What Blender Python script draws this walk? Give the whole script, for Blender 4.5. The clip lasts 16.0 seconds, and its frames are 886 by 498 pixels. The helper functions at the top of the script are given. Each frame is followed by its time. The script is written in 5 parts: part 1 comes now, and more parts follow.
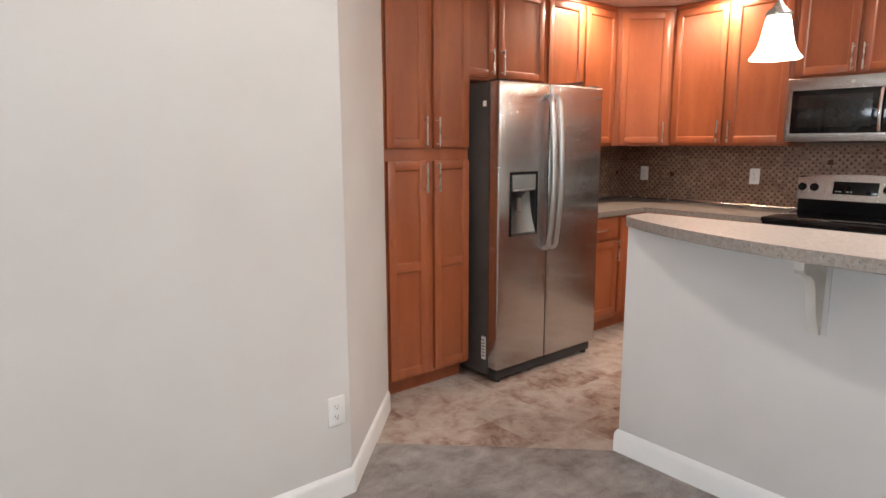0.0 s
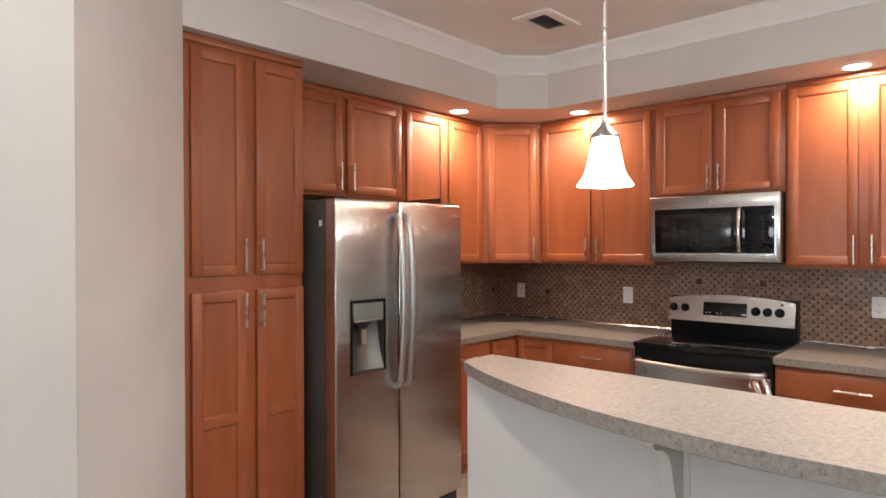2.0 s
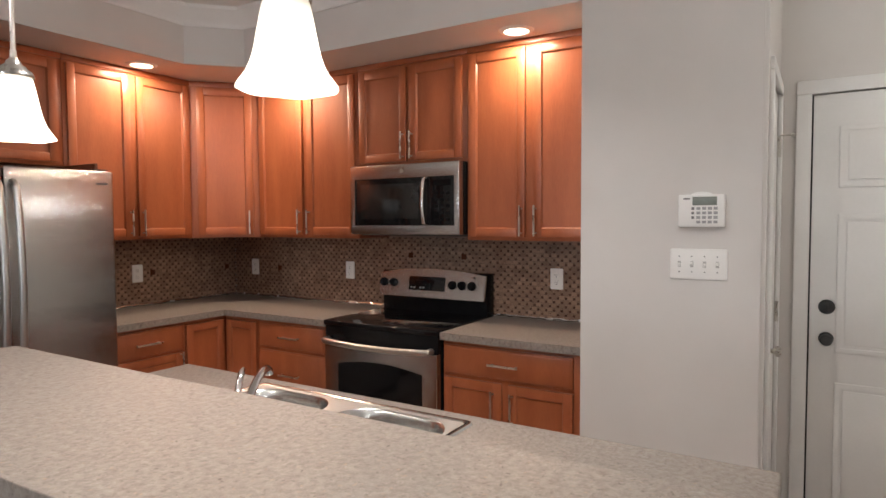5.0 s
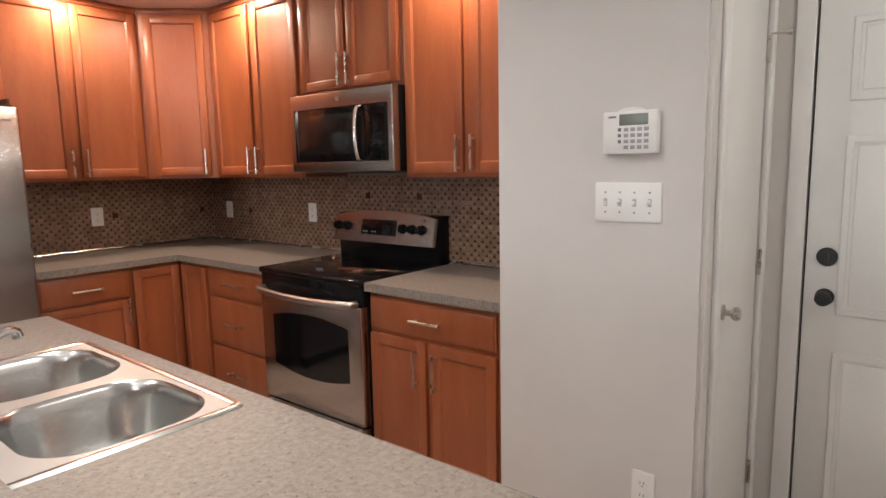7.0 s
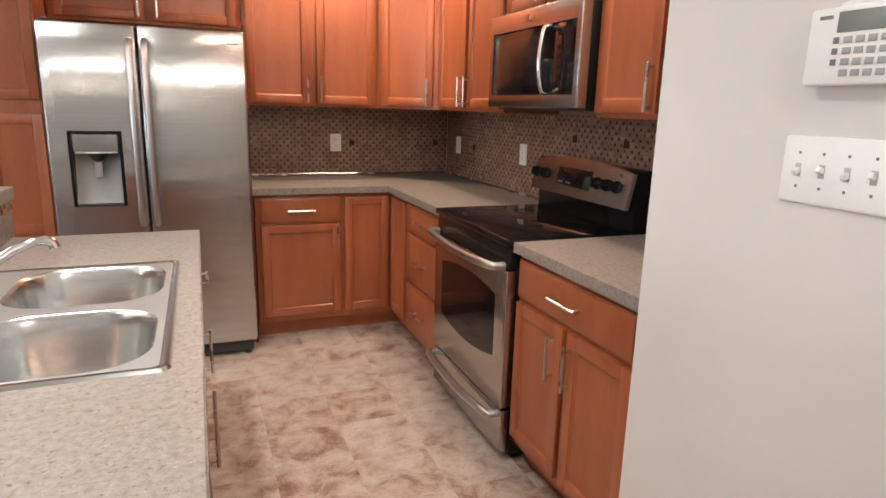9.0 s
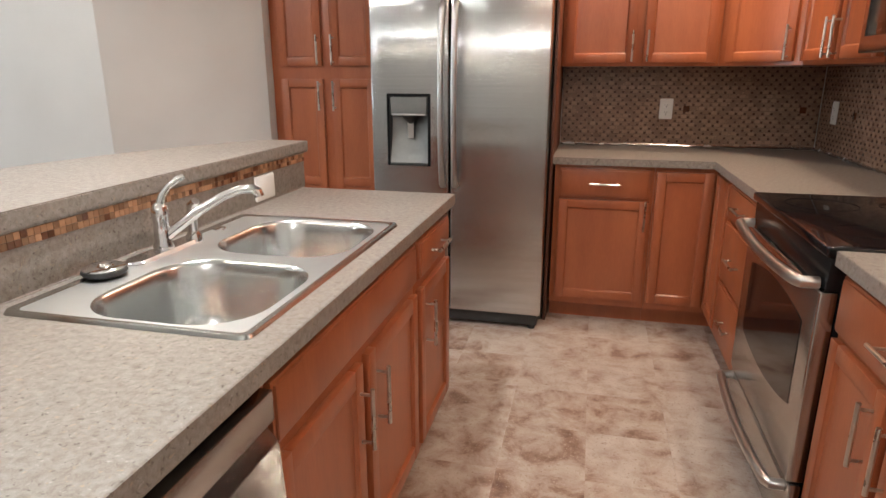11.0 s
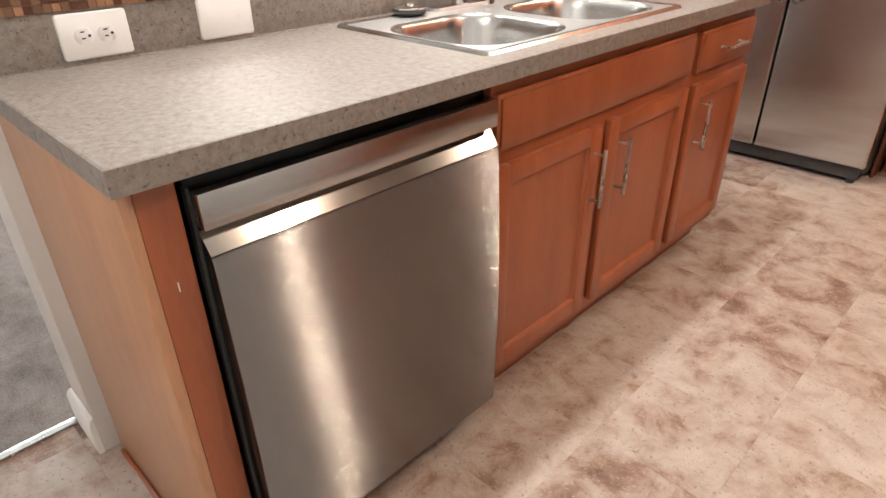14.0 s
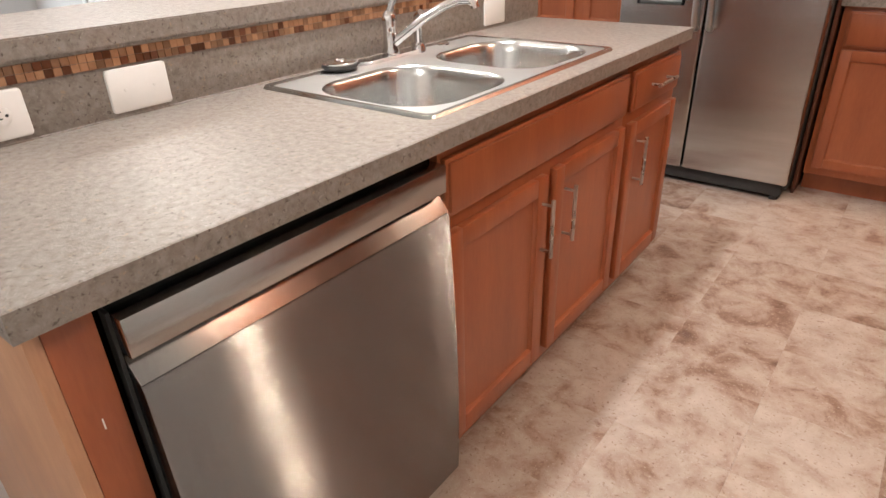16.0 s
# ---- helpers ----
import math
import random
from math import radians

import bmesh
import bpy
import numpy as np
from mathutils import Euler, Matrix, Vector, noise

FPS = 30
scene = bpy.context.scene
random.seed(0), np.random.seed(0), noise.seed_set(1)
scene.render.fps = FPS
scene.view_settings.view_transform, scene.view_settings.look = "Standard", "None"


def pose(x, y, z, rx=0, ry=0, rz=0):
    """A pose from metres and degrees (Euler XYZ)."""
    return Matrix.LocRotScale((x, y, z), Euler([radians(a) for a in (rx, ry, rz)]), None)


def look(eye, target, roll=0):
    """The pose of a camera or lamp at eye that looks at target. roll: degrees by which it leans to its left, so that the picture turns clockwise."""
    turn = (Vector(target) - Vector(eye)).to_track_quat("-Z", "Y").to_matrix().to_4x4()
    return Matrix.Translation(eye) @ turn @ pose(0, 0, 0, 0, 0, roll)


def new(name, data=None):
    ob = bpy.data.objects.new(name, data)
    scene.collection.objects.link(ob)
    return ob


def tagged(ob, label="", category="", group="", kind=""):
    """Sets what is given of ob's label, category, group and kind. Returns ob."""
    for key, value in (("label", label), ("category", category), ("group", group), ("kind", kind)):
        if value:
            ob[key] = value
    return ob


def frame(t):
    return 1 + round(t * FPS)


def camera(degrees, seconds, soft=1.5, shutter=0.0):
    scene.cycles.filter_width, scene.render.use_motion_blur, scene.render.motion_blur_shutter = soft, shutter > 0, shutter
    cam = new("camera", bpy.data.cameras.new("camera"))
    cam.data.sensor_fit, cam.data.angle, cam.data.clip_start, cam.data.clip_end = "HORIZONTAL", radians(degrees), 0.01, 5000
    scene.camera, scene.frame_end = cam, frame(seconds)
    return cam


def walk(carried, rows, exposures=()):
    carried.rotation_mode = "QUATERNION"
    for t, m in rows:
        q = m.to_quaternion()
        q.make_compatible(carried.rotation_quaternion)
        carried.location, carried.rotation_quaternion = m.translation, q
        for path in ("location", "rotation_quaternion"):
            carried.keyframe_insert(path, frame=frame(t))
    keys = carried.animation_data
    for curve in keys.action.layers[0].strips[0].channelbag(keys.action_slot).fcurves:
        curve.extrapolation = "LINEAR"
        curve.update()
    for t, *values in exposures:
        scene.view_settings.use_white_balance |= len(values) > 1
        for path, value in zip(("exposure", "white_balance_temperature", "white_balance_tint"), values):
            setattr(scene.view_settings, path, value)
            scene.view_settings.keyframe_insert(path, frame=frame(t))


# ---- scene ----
cam = camera(71.5, 16.0)
PATH = [
    (0, (-4.775, -3.261, 1.402), (-3.522, -1.739, 1.061), -0.2),
    (0.5, (-4.674, -3.242, 1.427), (-3.334, -1.792, 1.112), -1.6),
    (1, (-4.466, -3.259, 1.447), (-3.119, -1.802, 1.202), -0.5),
    (1.5, (-4.319, -3.245, 1.475), (-2.959, -1.787, 1.315), 0.2),
    (2, (-4.176, -3.168, 1.505), (-2.7, -1.818, 1.493), -0.2),
    (2.5, (-4.041, -3.219, 1.502), (-2.468, -1.985, 1.52), -2.1),
    (3, (-3.893, -3.401, 1.494), (-2.283, -2.214, 1.509), -1.1),
    (3.5, (-3.703, -3.516, 1.492), (-2.021, -2.435, 1.455), -0.3),
    (4, (-3.493, -3.566, 1.5), (-1.742, -2.602, 1.444), -0.5),
    (4.5, (-3.372, -3.693, 1.494), (-1.624, -2.722, 1.441), -1.6),
    (5, (-3.263, -3.899, 1.48), (-1.559, -2.855, 1.387), -0.3),
    (5.2, (-3.205, -3.946, 1.468), (-1.501, -2.907, 1.341), -0.3),
    (7.3, (-2.38, -4.253, 1.424), (-0.887, -2.955, 1.129), -1.4),
    (7.5, (-2.302, -4.239, 1.418), (-0.854, -2.893, 1.121), -1.7),
    (8, (-2.109, -4.274, 1.399), (-0.968, -2.66, 1.09), -1.3),
    (8.2, (-2.029, -4.292, 1.4), (-0.983, -2.625, 1.045), -0.4),
    (10.3, (-1.316, -4.052, 1.371), (-1.243, -2.122, 0.848), 0.9),
    (10.5, (-1.287, -4.022, 1.36), (-1.348, -2.096, 0.824), 0.5),
    (11, (-1.254, -3.92, 1.337), (-1.697, -2.048, 0.787), 0.0),
    (11.5, (-1.138, -3.926, 1.339), (-1.982, -2.196, 0.795), -0.9),
    (12, (-0.993, -3.99, 1.312), (-2.091, -2.41, 0.766), 0.3),
    (12.5, (-0.949, -4.005, 1.276), (-2.205, -2.576, 0.661), -0.6),
    (13, (-0.957, -4.02, 1.239), (-2.233, -2.666, 0.504), -0.9),
    (13.5, (-0.96, -4.031, 1.212), (-2.236, -2.746, 0.364), -1.0),
    (14, (-0.968, -4.03, 1.183), (-2.2, -2.802, 0.197), -0.8),
    (14.5, (-0.966, -4.029, 1.179), (-2.177, -2.823, 0.14), -0.9),
    (15, (-0.964, -4.026, 1.19), (-2.174, -2.823, 0.146), -1.1),
    (15.5, (-0.987, -4.01, 1.202), (-2.195, -2.794, 0.17), -1.4),
    (16, (-1.071, -3.966, 1.236), (-2.165, -2.575, 0.305), -1.8),
]
EXPOSURE = [(0, -0.33, 6500, 10), (1.5, -0.37, 6480, 8), (2, -0.41, 6500, 9), (2.5, -0.43, 6500, 9), (3, -0.54, 6500, 10), (3.5, -0.66, 6500, 10), (4, -0.80, 6500, 10), (5, -0.84, 6500, 10), (7, -0.70, 6500, 10), (8, -0.46, 6500, 10), (10.5, -0.14, 6450, 8), (11, -0.38, 6350, 6), (11.5, -0.57, 6250, 3), (12, -0.66, 6250, 4), (12.6, -0.60, 6350, 7), (13.5, -0.30, 6500, 10), (14.2, 0.0, 6450, 8), (15, 0.0, 6450, 8), (15.5, -0.08, 6500, 10), (16, -0.18, 6500, 10)]
walk(cam, [(t, look(eye, target, roll)) for t, eye, target, roll in PATH], EXPOSURE)

# ---- light ----
world = bpy.data.worlds.new("sky")
scene.world = world
world.use_nodes = True
wn = world.node_tree.nodes
sky = wn.new("ShaderNodeTexSky")
sky.sky_type, sky.sun_disc = "NISHITA", False
sky.sun_elevation, sky.sun_rotation = radians(35), radians(120)
wn["Background"].inputs["Strength"].default_value = 0.15
world.node_tree.links.new(sky.outputs["Color"], wn["Background"].inputs["Color"])


def lamp(name, kind, place, energy, colour, size=0.1, target=None, spread=None):
    data = bpy.data.lights.new(name, kind)
    data.energy, data.color = energy, colour
    if kind == "AREA":
        data.shape, data.size = "DISK", size
        if spread:
            data.spread = radians(spread)
    elif kind in ("POINT", "SPOT"):
        data.shadow_soft_size = size
        data.use_soft_falloff = False
    ob = new(name, data)
    ob.matrix_world = look(place, target or (place[0], place[1] + 1e-4, place[2] - 1), 0)
    return tagged(ob, kind="structure")


WARM, NEUTRAL, COOL = (1.0, 0.79, 0.60), (1.0, 0.97, 0.95), (0.80, 0.90, 1.0)
SOFFIT, CEIL = 2.41, 2.74
CANS = [(-1.05, -0.46), (-0.46, -1.03), (-0.46, -2.61)]
for cx, cy in CANS:
    lamp("can_lamp", "AREA", (cx, cy, SOFFIT - 0.012), 17, WARM, 0.11)
PENDANTS = [(-2.560, -2.320, 1.673), (-2.548, -3.173, 1.690)]
for px, py, pz in PENDANTS:
    lamp("pendant_lamp", "POINT", (px, py, pz + 0.03), 4.5, (1.0, 0.90, 0.80), 0.03)
DINING_LIGHT, SINK_LIGHT, HALL_LIGHT, LIVING_LIGHT = (-3.9, -2.6), (-2.08, -2.75), (-1.35, -5.3), (-5.6, -4.6)
BULB_Z = 2.48
lamp("dining_lamp", "POINT", (*DINING_LIGHT, BULB_Z), 52, (1.0, 0.96, 0.93), 0.05)
lamp("sink_lamp", "AREA", (*SINK_LIGHT, CEIL - 0.03), 29, NEUTRAL, 0.12, spread=130)
lamp("hall_lamp", "POINT", (*HALL_LIGHT, CEIL - 0.19), 62, (1.0, 0.95, 0.88), 0.07)
lamp("living_lamp", "POINT", (*LIVING_LIGHT, CEIL - 0.22), 34, (0.93, 0.97, 1.0), 0.09)
sun = lamp("sun", "SUN", (-20, 10, 20), 5.0, (1.0, 0.95, 0.88), target=(-8, -2, 0))
sun.data.angle = radians(0.5)
window_lamp = lamp("window_lamp", "AREA", (-8.15, -2.6, 1.35), 68, COOL, 1.2, (0, -2.6, 1.2))

# ---- materials ----
def surface(name, dark, light, scale=8.0, stretch=(1, 1, 1), rough=0.5, rough_var=0.1, metal=0.0, bump=0.0, fine=120.0,
            fine_mix=0.25, blotch=0.12, vary=0.0, island=0.0, coat=0.0, spec=0.5, contrast=1.0, shift=0.0, warp=0.0, brush=None, rugged=0.5, knee=1.0):
    """A surface with coarse and fine variation in world space; fine relief; pieces that differ from one another."""
    m = bpy.data.materials.new(name)
    m.use_nodes = True
    nt, nodes = m.node_tree, m.node_tree.nodes
    link = nt.links.new
    bsdf = nodes["Principled BSDF"]
    geo = nodes.new("ShaderNodeNewGeometry")
    mapping = nodes.new("ShaderNodeMapping")
    mapping.inputs["Scale"].default_value = stretch
    link(geo.outputs["Position"], mapping.inputs["Vector"])
    if shift:                                # each piece takes its own cut of the pattern
        own, add = nodes.new("ShaderNodeObjectInfo"), nodes.new("ShaderNodeVectorMath")
        add.operation = "MULTIPLY_ADD"
        link(own.outputs["Random"], add.inputs[0])
        add.inputs[1].default_value = (shift, 1.7 * shift, 0)
        link(geo.outputs["Position"], add.inputs[2])
        link(add.outputs["Vector"], mapping.inputs["Vector"])

    def noise_at(s, detail, vector):
        n = nodes.new("ShaderNodeTexNoise")
        n.inputs["Scale"].default_value, n.inputs["Detail"].default_value = s, detail
        n.inputs["Distortion"].default_value, n.inputs["Roughness"].default_value = warp, rugged
        link(vector, n.inputs["Vector"])
        return n.outputs["Fac"]

    coarse = noise_at(scale, 5.0, mapping.outputs["Vector"])
    small = noise_at(fine, 3.0, mapping.outputs["Vector"])
    large = noise_at(1.3, 2.0, geo.outputs["Position"])

    def calc(op, a, b):
        n = nodes.new("ShaderNodeMath")
        n.operation = op
        for k, v in enumerate((a, b)):
            if isinstance(v, (int, float)):
                n.inputs[k].default_value = v
            else:
                link(v, n.inputs[k])
        return n.outputs[0]

    fac = calc("ADD", calc("MULTIPLY", coarse, 1 - fine_mix), calc("MULTIPLY", small, fine_mix))
    fac = calc("ADD", calc("MULTIPLY", calc("SUBTRACT", fac, 0.5), 2.2 * contrast), 0.5)
    ramp = nodes.new("ShaderNodeValToRGB")
    ramp.color_ramp.elements[0].color, ramp.color_ramp.elements[1].color = (*dark, 1), (*light, 1)
    ramp.color_ramp.elements[1].position = knee
    link(fac, ramp.inputs["Fac"])
    value = calc("ADD", calc("MULTIPLY", calc("SUBTRACT", large, 0.5), 2 * blotch), 1.0)
    if vary:
        info = nodes.new("ShaderNodeObjectInfo")
        value = calc("MULTIPLY", value, calc("ADD", calc("MULTIPLY", info.outputs["Random"], 2 * vary), 1 - vary))
    if island:
        value = calc("MULTIPLY", value, calc("ADD", calc("MULTIPLY", geo.outputs["Random Per Island"], 2 * island), 1 - island))
    hsv = nodes.new("ShaderNodeHueSaturation")
    link(value, hsv.inputs["Value"])
    link(ramp.outputs["Color"], hsv.inputs["Color"])
    link(hsv.outputs["Color"], bsdf.inputs["Base Color"])
    link(calc("ADD", calc("MULTIPLY", calc("SUBTRACT", coarse, 0.5), 2 * rough_var), rough), bsdf.inputs["Roughness"])
    bsdf.inputs["Metallic"].default_value = metal
    bsdf.inputs["Specular IOR Level"].default_value = spec
    bsdf.inputs["Coat Weight"].default_value = coat
    bsdf.inputs["Coat Roughness"].default_value = 0.25
    if brush:                                # hairline brushing: grooves that tilt the surface one way only
        total = None
        for step in (0.0, 17.3):
            grain, white, mid = nodes.new("ShaderNodeVectorMath"), nodes.new("ShaderNodeTexWhiteNoise"), nodes.new("ShaderNodeMath")
            grain.operation = "MULTIPLY_ADD"
            link(geo.outputs["Position"], grain.inputs[0])
            grain.inputs[1].default_value, grain.inputs[2].default_value = (9000, 9000, 9000), (step, step, step)
            link(grain.outputs["Vector"], white.inputs["Vector"])
            mid.operation = "SUBTRACT"
            link(white.outputs["Value"], mid.inputs[0])
            mid.inputs[1].default_value = 0.5
            total = calc("ADD", total, mid.outputs[0]) if total else mid.outputs[0]
        tilt, unit = nodes.new("ShaderNodeVectorMath"), nodes.new("ShaderNodeVectorMath")
        tilt.operation, unit.operation = "MULTIPLY_ADD", "NORMALIZE"
        link(total, tilt.inputs[0])
        tilt.inputs[1].default_value = brush
        link(geo.outputs["Normal"], tilt.inputs[2])
        link(tilt.outputs["Vector"], unit.inputs[0])
        link(unit.outputs["Vector"], bsdf.inputs["Normal"])
    if bump:
        b = nodes.new("ShaderNodeBump")
        b.inputs["Strength"].default_value, b.inputs["Distance"].default_value = 0.6, bump
        link(fac, b.inputs["Height"])
        link(b.outputs["Normal"], bsdf.inputs["Normal"])
    return m


def glowing(name, colour, strength):
    m = bpy.data.materials.new(name)
    m.use_nodes = True
    bsdf = m.node_tree.nodes["Principled BSDF"]
    bsdf.inputs["Base Color"].default_value = (0.9, 0.88, 0.84, 1)
    bsdf.inputs["Roughness"].default_value = 0.3
    bsdf.inputs["Emission Color"].default_value = (*colour, 1)
    bsdf.inputs["Emission Strength"].default_value = strength
    return m


def speckled(name, tones, specks, scale, rough, shift=0.0, tint=0.0, relief=0.001, warp=0.8):
    """A printed stone look: a ramp of tones over clouded noise, with finer specks; pieces may differ."""
    m = bpy.data.materials.new(name)
    m.use_nodes = True
    nt, nodes = m.node_tree, m.node_tree.nodes
    link, bsdf = nt.links.new, m.node_tree.nodes["Principled BSDF"]
    geo, info = nodes.new("ShaderNodeNewGeometry"), nodes.new("ShaderNodeObjectInfo")
    add = nodes.new("ShaderNodeVectorMath")
    add.operation = "MULTIPLY_ADD"
    link(info.outputs["Random"], add.inputs[0])
    add.inputs[1].default_value = (shift, 1.7 * shift, 0)
    link(geo.outputs["Position"], add.inputs[2])

    def cloud(s, detail, ragged, bend):
        n = nodes.new("ShaderNodeTexNoise")
        for key, v in (("Scale", s), ("Detail", detail), ("Roughness", ragged), ("Distortion", bend)):
            n.inputs[key].default_value = v
        link(add.outputs["Vector"], n.inputs["Vector"])
        return n.outputs["Fac"]

    def ramp_of(fac, stops):
        r = nodes.new("ShaderNodeValToRGB")
        while len(r.color_ramp.elements) < len(stops):
            r.color_ramp.elements.new(0.5)
        for e, (at, colour) in zip(r.color_ramp.elements, stops):
            e.position, e.color = at, (*colour, 1)
        link(fac, r.inputs["Fac"])
        return r.outputs["Color"]

    def blend(a, colour, fac):
        n = nodes.new("ShaderNodeMix")
        n.data_type = "RGBA"
        link(fac, n.inputs["Factor"])
        link(a, n.inputs["A"])
        n.inputs["B"].default_value = (*colour, 1)
        return n.outputs["Result"]

    base = cloud(scale, 9.0, 0.66, warp)
    level = nodes.new("ShaderNodeMath")      # some pieces paler, some browner
    level.operation = "MULTIPLY_ADD"
    link(info.outputs["Random"], level.inputs[0])
    level.inputs[1].default_value = tint
    ease = nodes.new("ShaderNodeMath")
    ease.operation = "SUBTRACT"
    link(base, ease.inputs[0])
    ease.inputs[1].default_value = tint / 2
    link(ease.outputs[0], level.inputs[2])
    colour = ramp_of(level.outputs[0], tones)
    for size, low, high, shade in specks:
        colour = blend(colour, shade, ramp_of(cloud(size, 3.0, 0.6, 0.4), ((low, (0, 0, 0)), (high, (1, 1, 1)))))
    link(colour, bsdf.inputs["Base Color"])
    gloss = nodes.new("ShaderNodeMapRange")
    link(base, gloss.inputs["Value"])
    gloss.inputs["To Min"].default_value, gloss.inputs["To Max"].default_value = rough + 0.12, rough - 0.12
    link(gloss.outputs["Result"], bsdf.inputs["Roughness"])
    b = nodes.new("ShaderNodeBump")
    b.inputs["Strength"].default_value, b.inputs["Distance"].default_value = 0.6, relief
    link(cloud(scale * 3, 6.0, 0.65, warp), b.inputs["Height"])
    link(b.outputs["Normal"], bsdf.inputs["Normal"])
    return m


WALL = surface("wall_paint", (0.625, 0.597, 0.573), (0.685, 0.657, 0.633), 3, rough=0.75, rough_var=0.05, bump=0.0006, fine=260, blotch=0.03)
CEILING = surface("ceiling_paint", (0.79, 0.77, 0.74), (0.85, 0.83, 0.80), 3, rough=0.85, rough_var=0.03, bump=0.0008, fine=300, blotch=0.03)
TRIM = surface("white_trim_paint", (0.77, 0.76, 0.74), (0.84, 0.83, 0.815), 4, rough=0.5, rough_var=0.05, fine=90, blotch=0.04)
WOOD = surface("stained_maple", (0.24, 0.060, 0.0235), (0.405, 0.123, 0.047), 2.2, (5, 5, 0.8), rough=0.36, rough_var=0.05, bump=0.0002, fine=32, fine_mix=0.3, blotch=0.24, island=0.05, spec=0.45, contrast=0.8, coat=0.2)
# the cabinet maple darkened, with the shade beside the refrigerator in its colour
WOOD_SHADED = surface("shaded_maple", (0.085, 0.026, 0.014), (0.14, 0.045, 0.022), 2.2, (5, 5, 0.8), rough=0.42, rough_var=0.05, fine=32, fine_mix=0.3, blotch=0.2)
WOOD_LIGHT = surface("unstained_end_panel", (0.40, 0.20, 0.11), (0.56, 0.31, 0.18), 3.0, (7, 7, 0.8), rough=0.38, rough_var=0.05, bump=0.0003, fine=30, fine_mix=0.4, blotch=0.12, coat=0.2)
LAMINATE = speckled("granite_laminate", ((0.32, (0.175, 0.145, 0.125)), (0.45, (0.232, 0.20, 0.176)), (0.57, (0.272, 0.239, 0.214)), (0.72, (0.32, 0.285, 0.258))),
                    ((115, 0.60, 0.70, (0.095, 0.072, 0.059)), (90, 0.62, 0.73, (0.345, 0.262, 0.19)), (170, 0.63, 0.74, (0.40, 0.363, 0.332))), 70, 0.38, relief=0.0014, warp=0.4)
STEEL = surface("brushed_steel", (0.46, 0.457, 0.45), (0.54, 0.537, 0.53), 3, (0.6, 0.6, 60), rough=0.12, rough_var=0.02, metal=1, fine=9, fine_mix=0.3, blotch=0.05, brush=(0.36, 0.0, 0.0))
STEEL_RANGE = surface("fine_brushed_steel", (0.46, 0.45, 0.437), (0.53, 0.52, 0.507), 3, (0.6, 0.6, 60), rough=0.17, rough_var=0.02, metal=1, fine=9, fine_mix=0.3, blotch=0.05, brush=(0.0, 0.22, 0.0))
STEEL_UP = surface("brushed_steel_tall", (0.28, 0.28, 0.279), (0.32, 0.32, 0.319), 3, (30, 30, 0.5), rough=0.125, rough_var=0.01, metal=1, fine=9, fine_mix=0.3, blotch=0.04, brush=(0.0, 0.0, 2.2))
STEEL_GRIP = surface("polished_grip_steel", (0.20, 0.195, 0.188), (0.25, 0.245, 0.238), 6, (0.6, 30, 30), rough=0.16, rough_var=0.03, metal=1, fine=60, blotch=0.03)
RECESS = surface("shaded_satin_steel", (0.13, 0.13, 0.128), (0.17, 0.17, 0.167), 6, rough=0.40, rough_var=0.03, metal=1, fine=60, blotch=0.03)
STEEL_BAR = surface("satin_steel_bar", (0.50, 0.495, 0.485), (0.58, 0.575, 0.565), 6, rough=0.30, rough_var=0.03, metal=1, fine=60, blotch=0.03)
SINK = surface("satin_sink_steel", (0.56, 0.57, 0.565), (0.64, 0.65, 0.645), 2, (1, 1, 1), rough=0.215, rough_var=0.02, metal=1, fine=20, blotch=0.03)
SINK_DECK = surface("matt_sink_deck", (0.62, 0.63, 0.625), (0.70, 0.71, 0.705), 2, (1, 1, 1), rough=0.44, rough_var=0.03, metal=1, fine=20, blotch=0.03)
CHROME = surface("chrome", (0.70, 0.70, 0.71), (0.80, 0.80, 0.81), 10, rough=0.08, rough_var=0.03, metal=1, fine=80, blotch=0.02)
NICKEL = surface("brushed_nickel", (0.50, 0.47, 0.43), (0.62, 0.59, 0.55), 20, rough=0.28, rough_var=0.05, metal=1, fine=150, blotch=0.03)
BLACK = surface("black_enamel", (0.006, 0.006, 0.007), (0.010, 0.010, 0.011), 8, rough=0.25, rough_var=0.05, fine=120, blotch=0.1, spec=0.18)
BLACK_GLASS = surface("black_glass", (0.005, 0.005, 0.006), (0.008, 0.008, 0.009), 5, rough=0.06, rough_var=0.02, fine=60, blotch=0.1, spec=0.32)
GREY_SIDE = surface("grey_appliance_side", (0.055, 0.052, 0.050), (0.075, 0.072, 0.070), 10, rough=0.42, rough_var=0.05, bump=0.0004, fine=400, blotch=0.08)
DARK_PLASTIC = surface("dark_plastic", (0.02, 0.02, 0.02), (0.035, 0.035, 0.035), 20, rough=0.5, fine=200, blotch=0.05)
WHITE_PLASTIC = surface("white_plastic", (0.78, 0.77, 0.75), (0.84, 0.83, 0.81), 10, rough=0.35, rough_var=0.04, fine=100, blotch=0.02)
GREY_MARK = surface("grey_print", (0.14, 0.14, 0.14), (0.20, 0.20, 0.20), 20, rough=0.5, fine=100, blotch=0.02)
GREY_GLOSS = surface("grey_gloss_plastic", (0.16, 0.165, 0.16), (0.20, 0.205, 0.20), 10, rough=0.14, rough_var=0.02, fine=60, blotch=0.03)
LCD = surface("lcd_glass", (0.16, 0.18, 0.16), (0.21, 0.23, 0.20), 20, rough=0.2, fine=100, blotch=0.02)
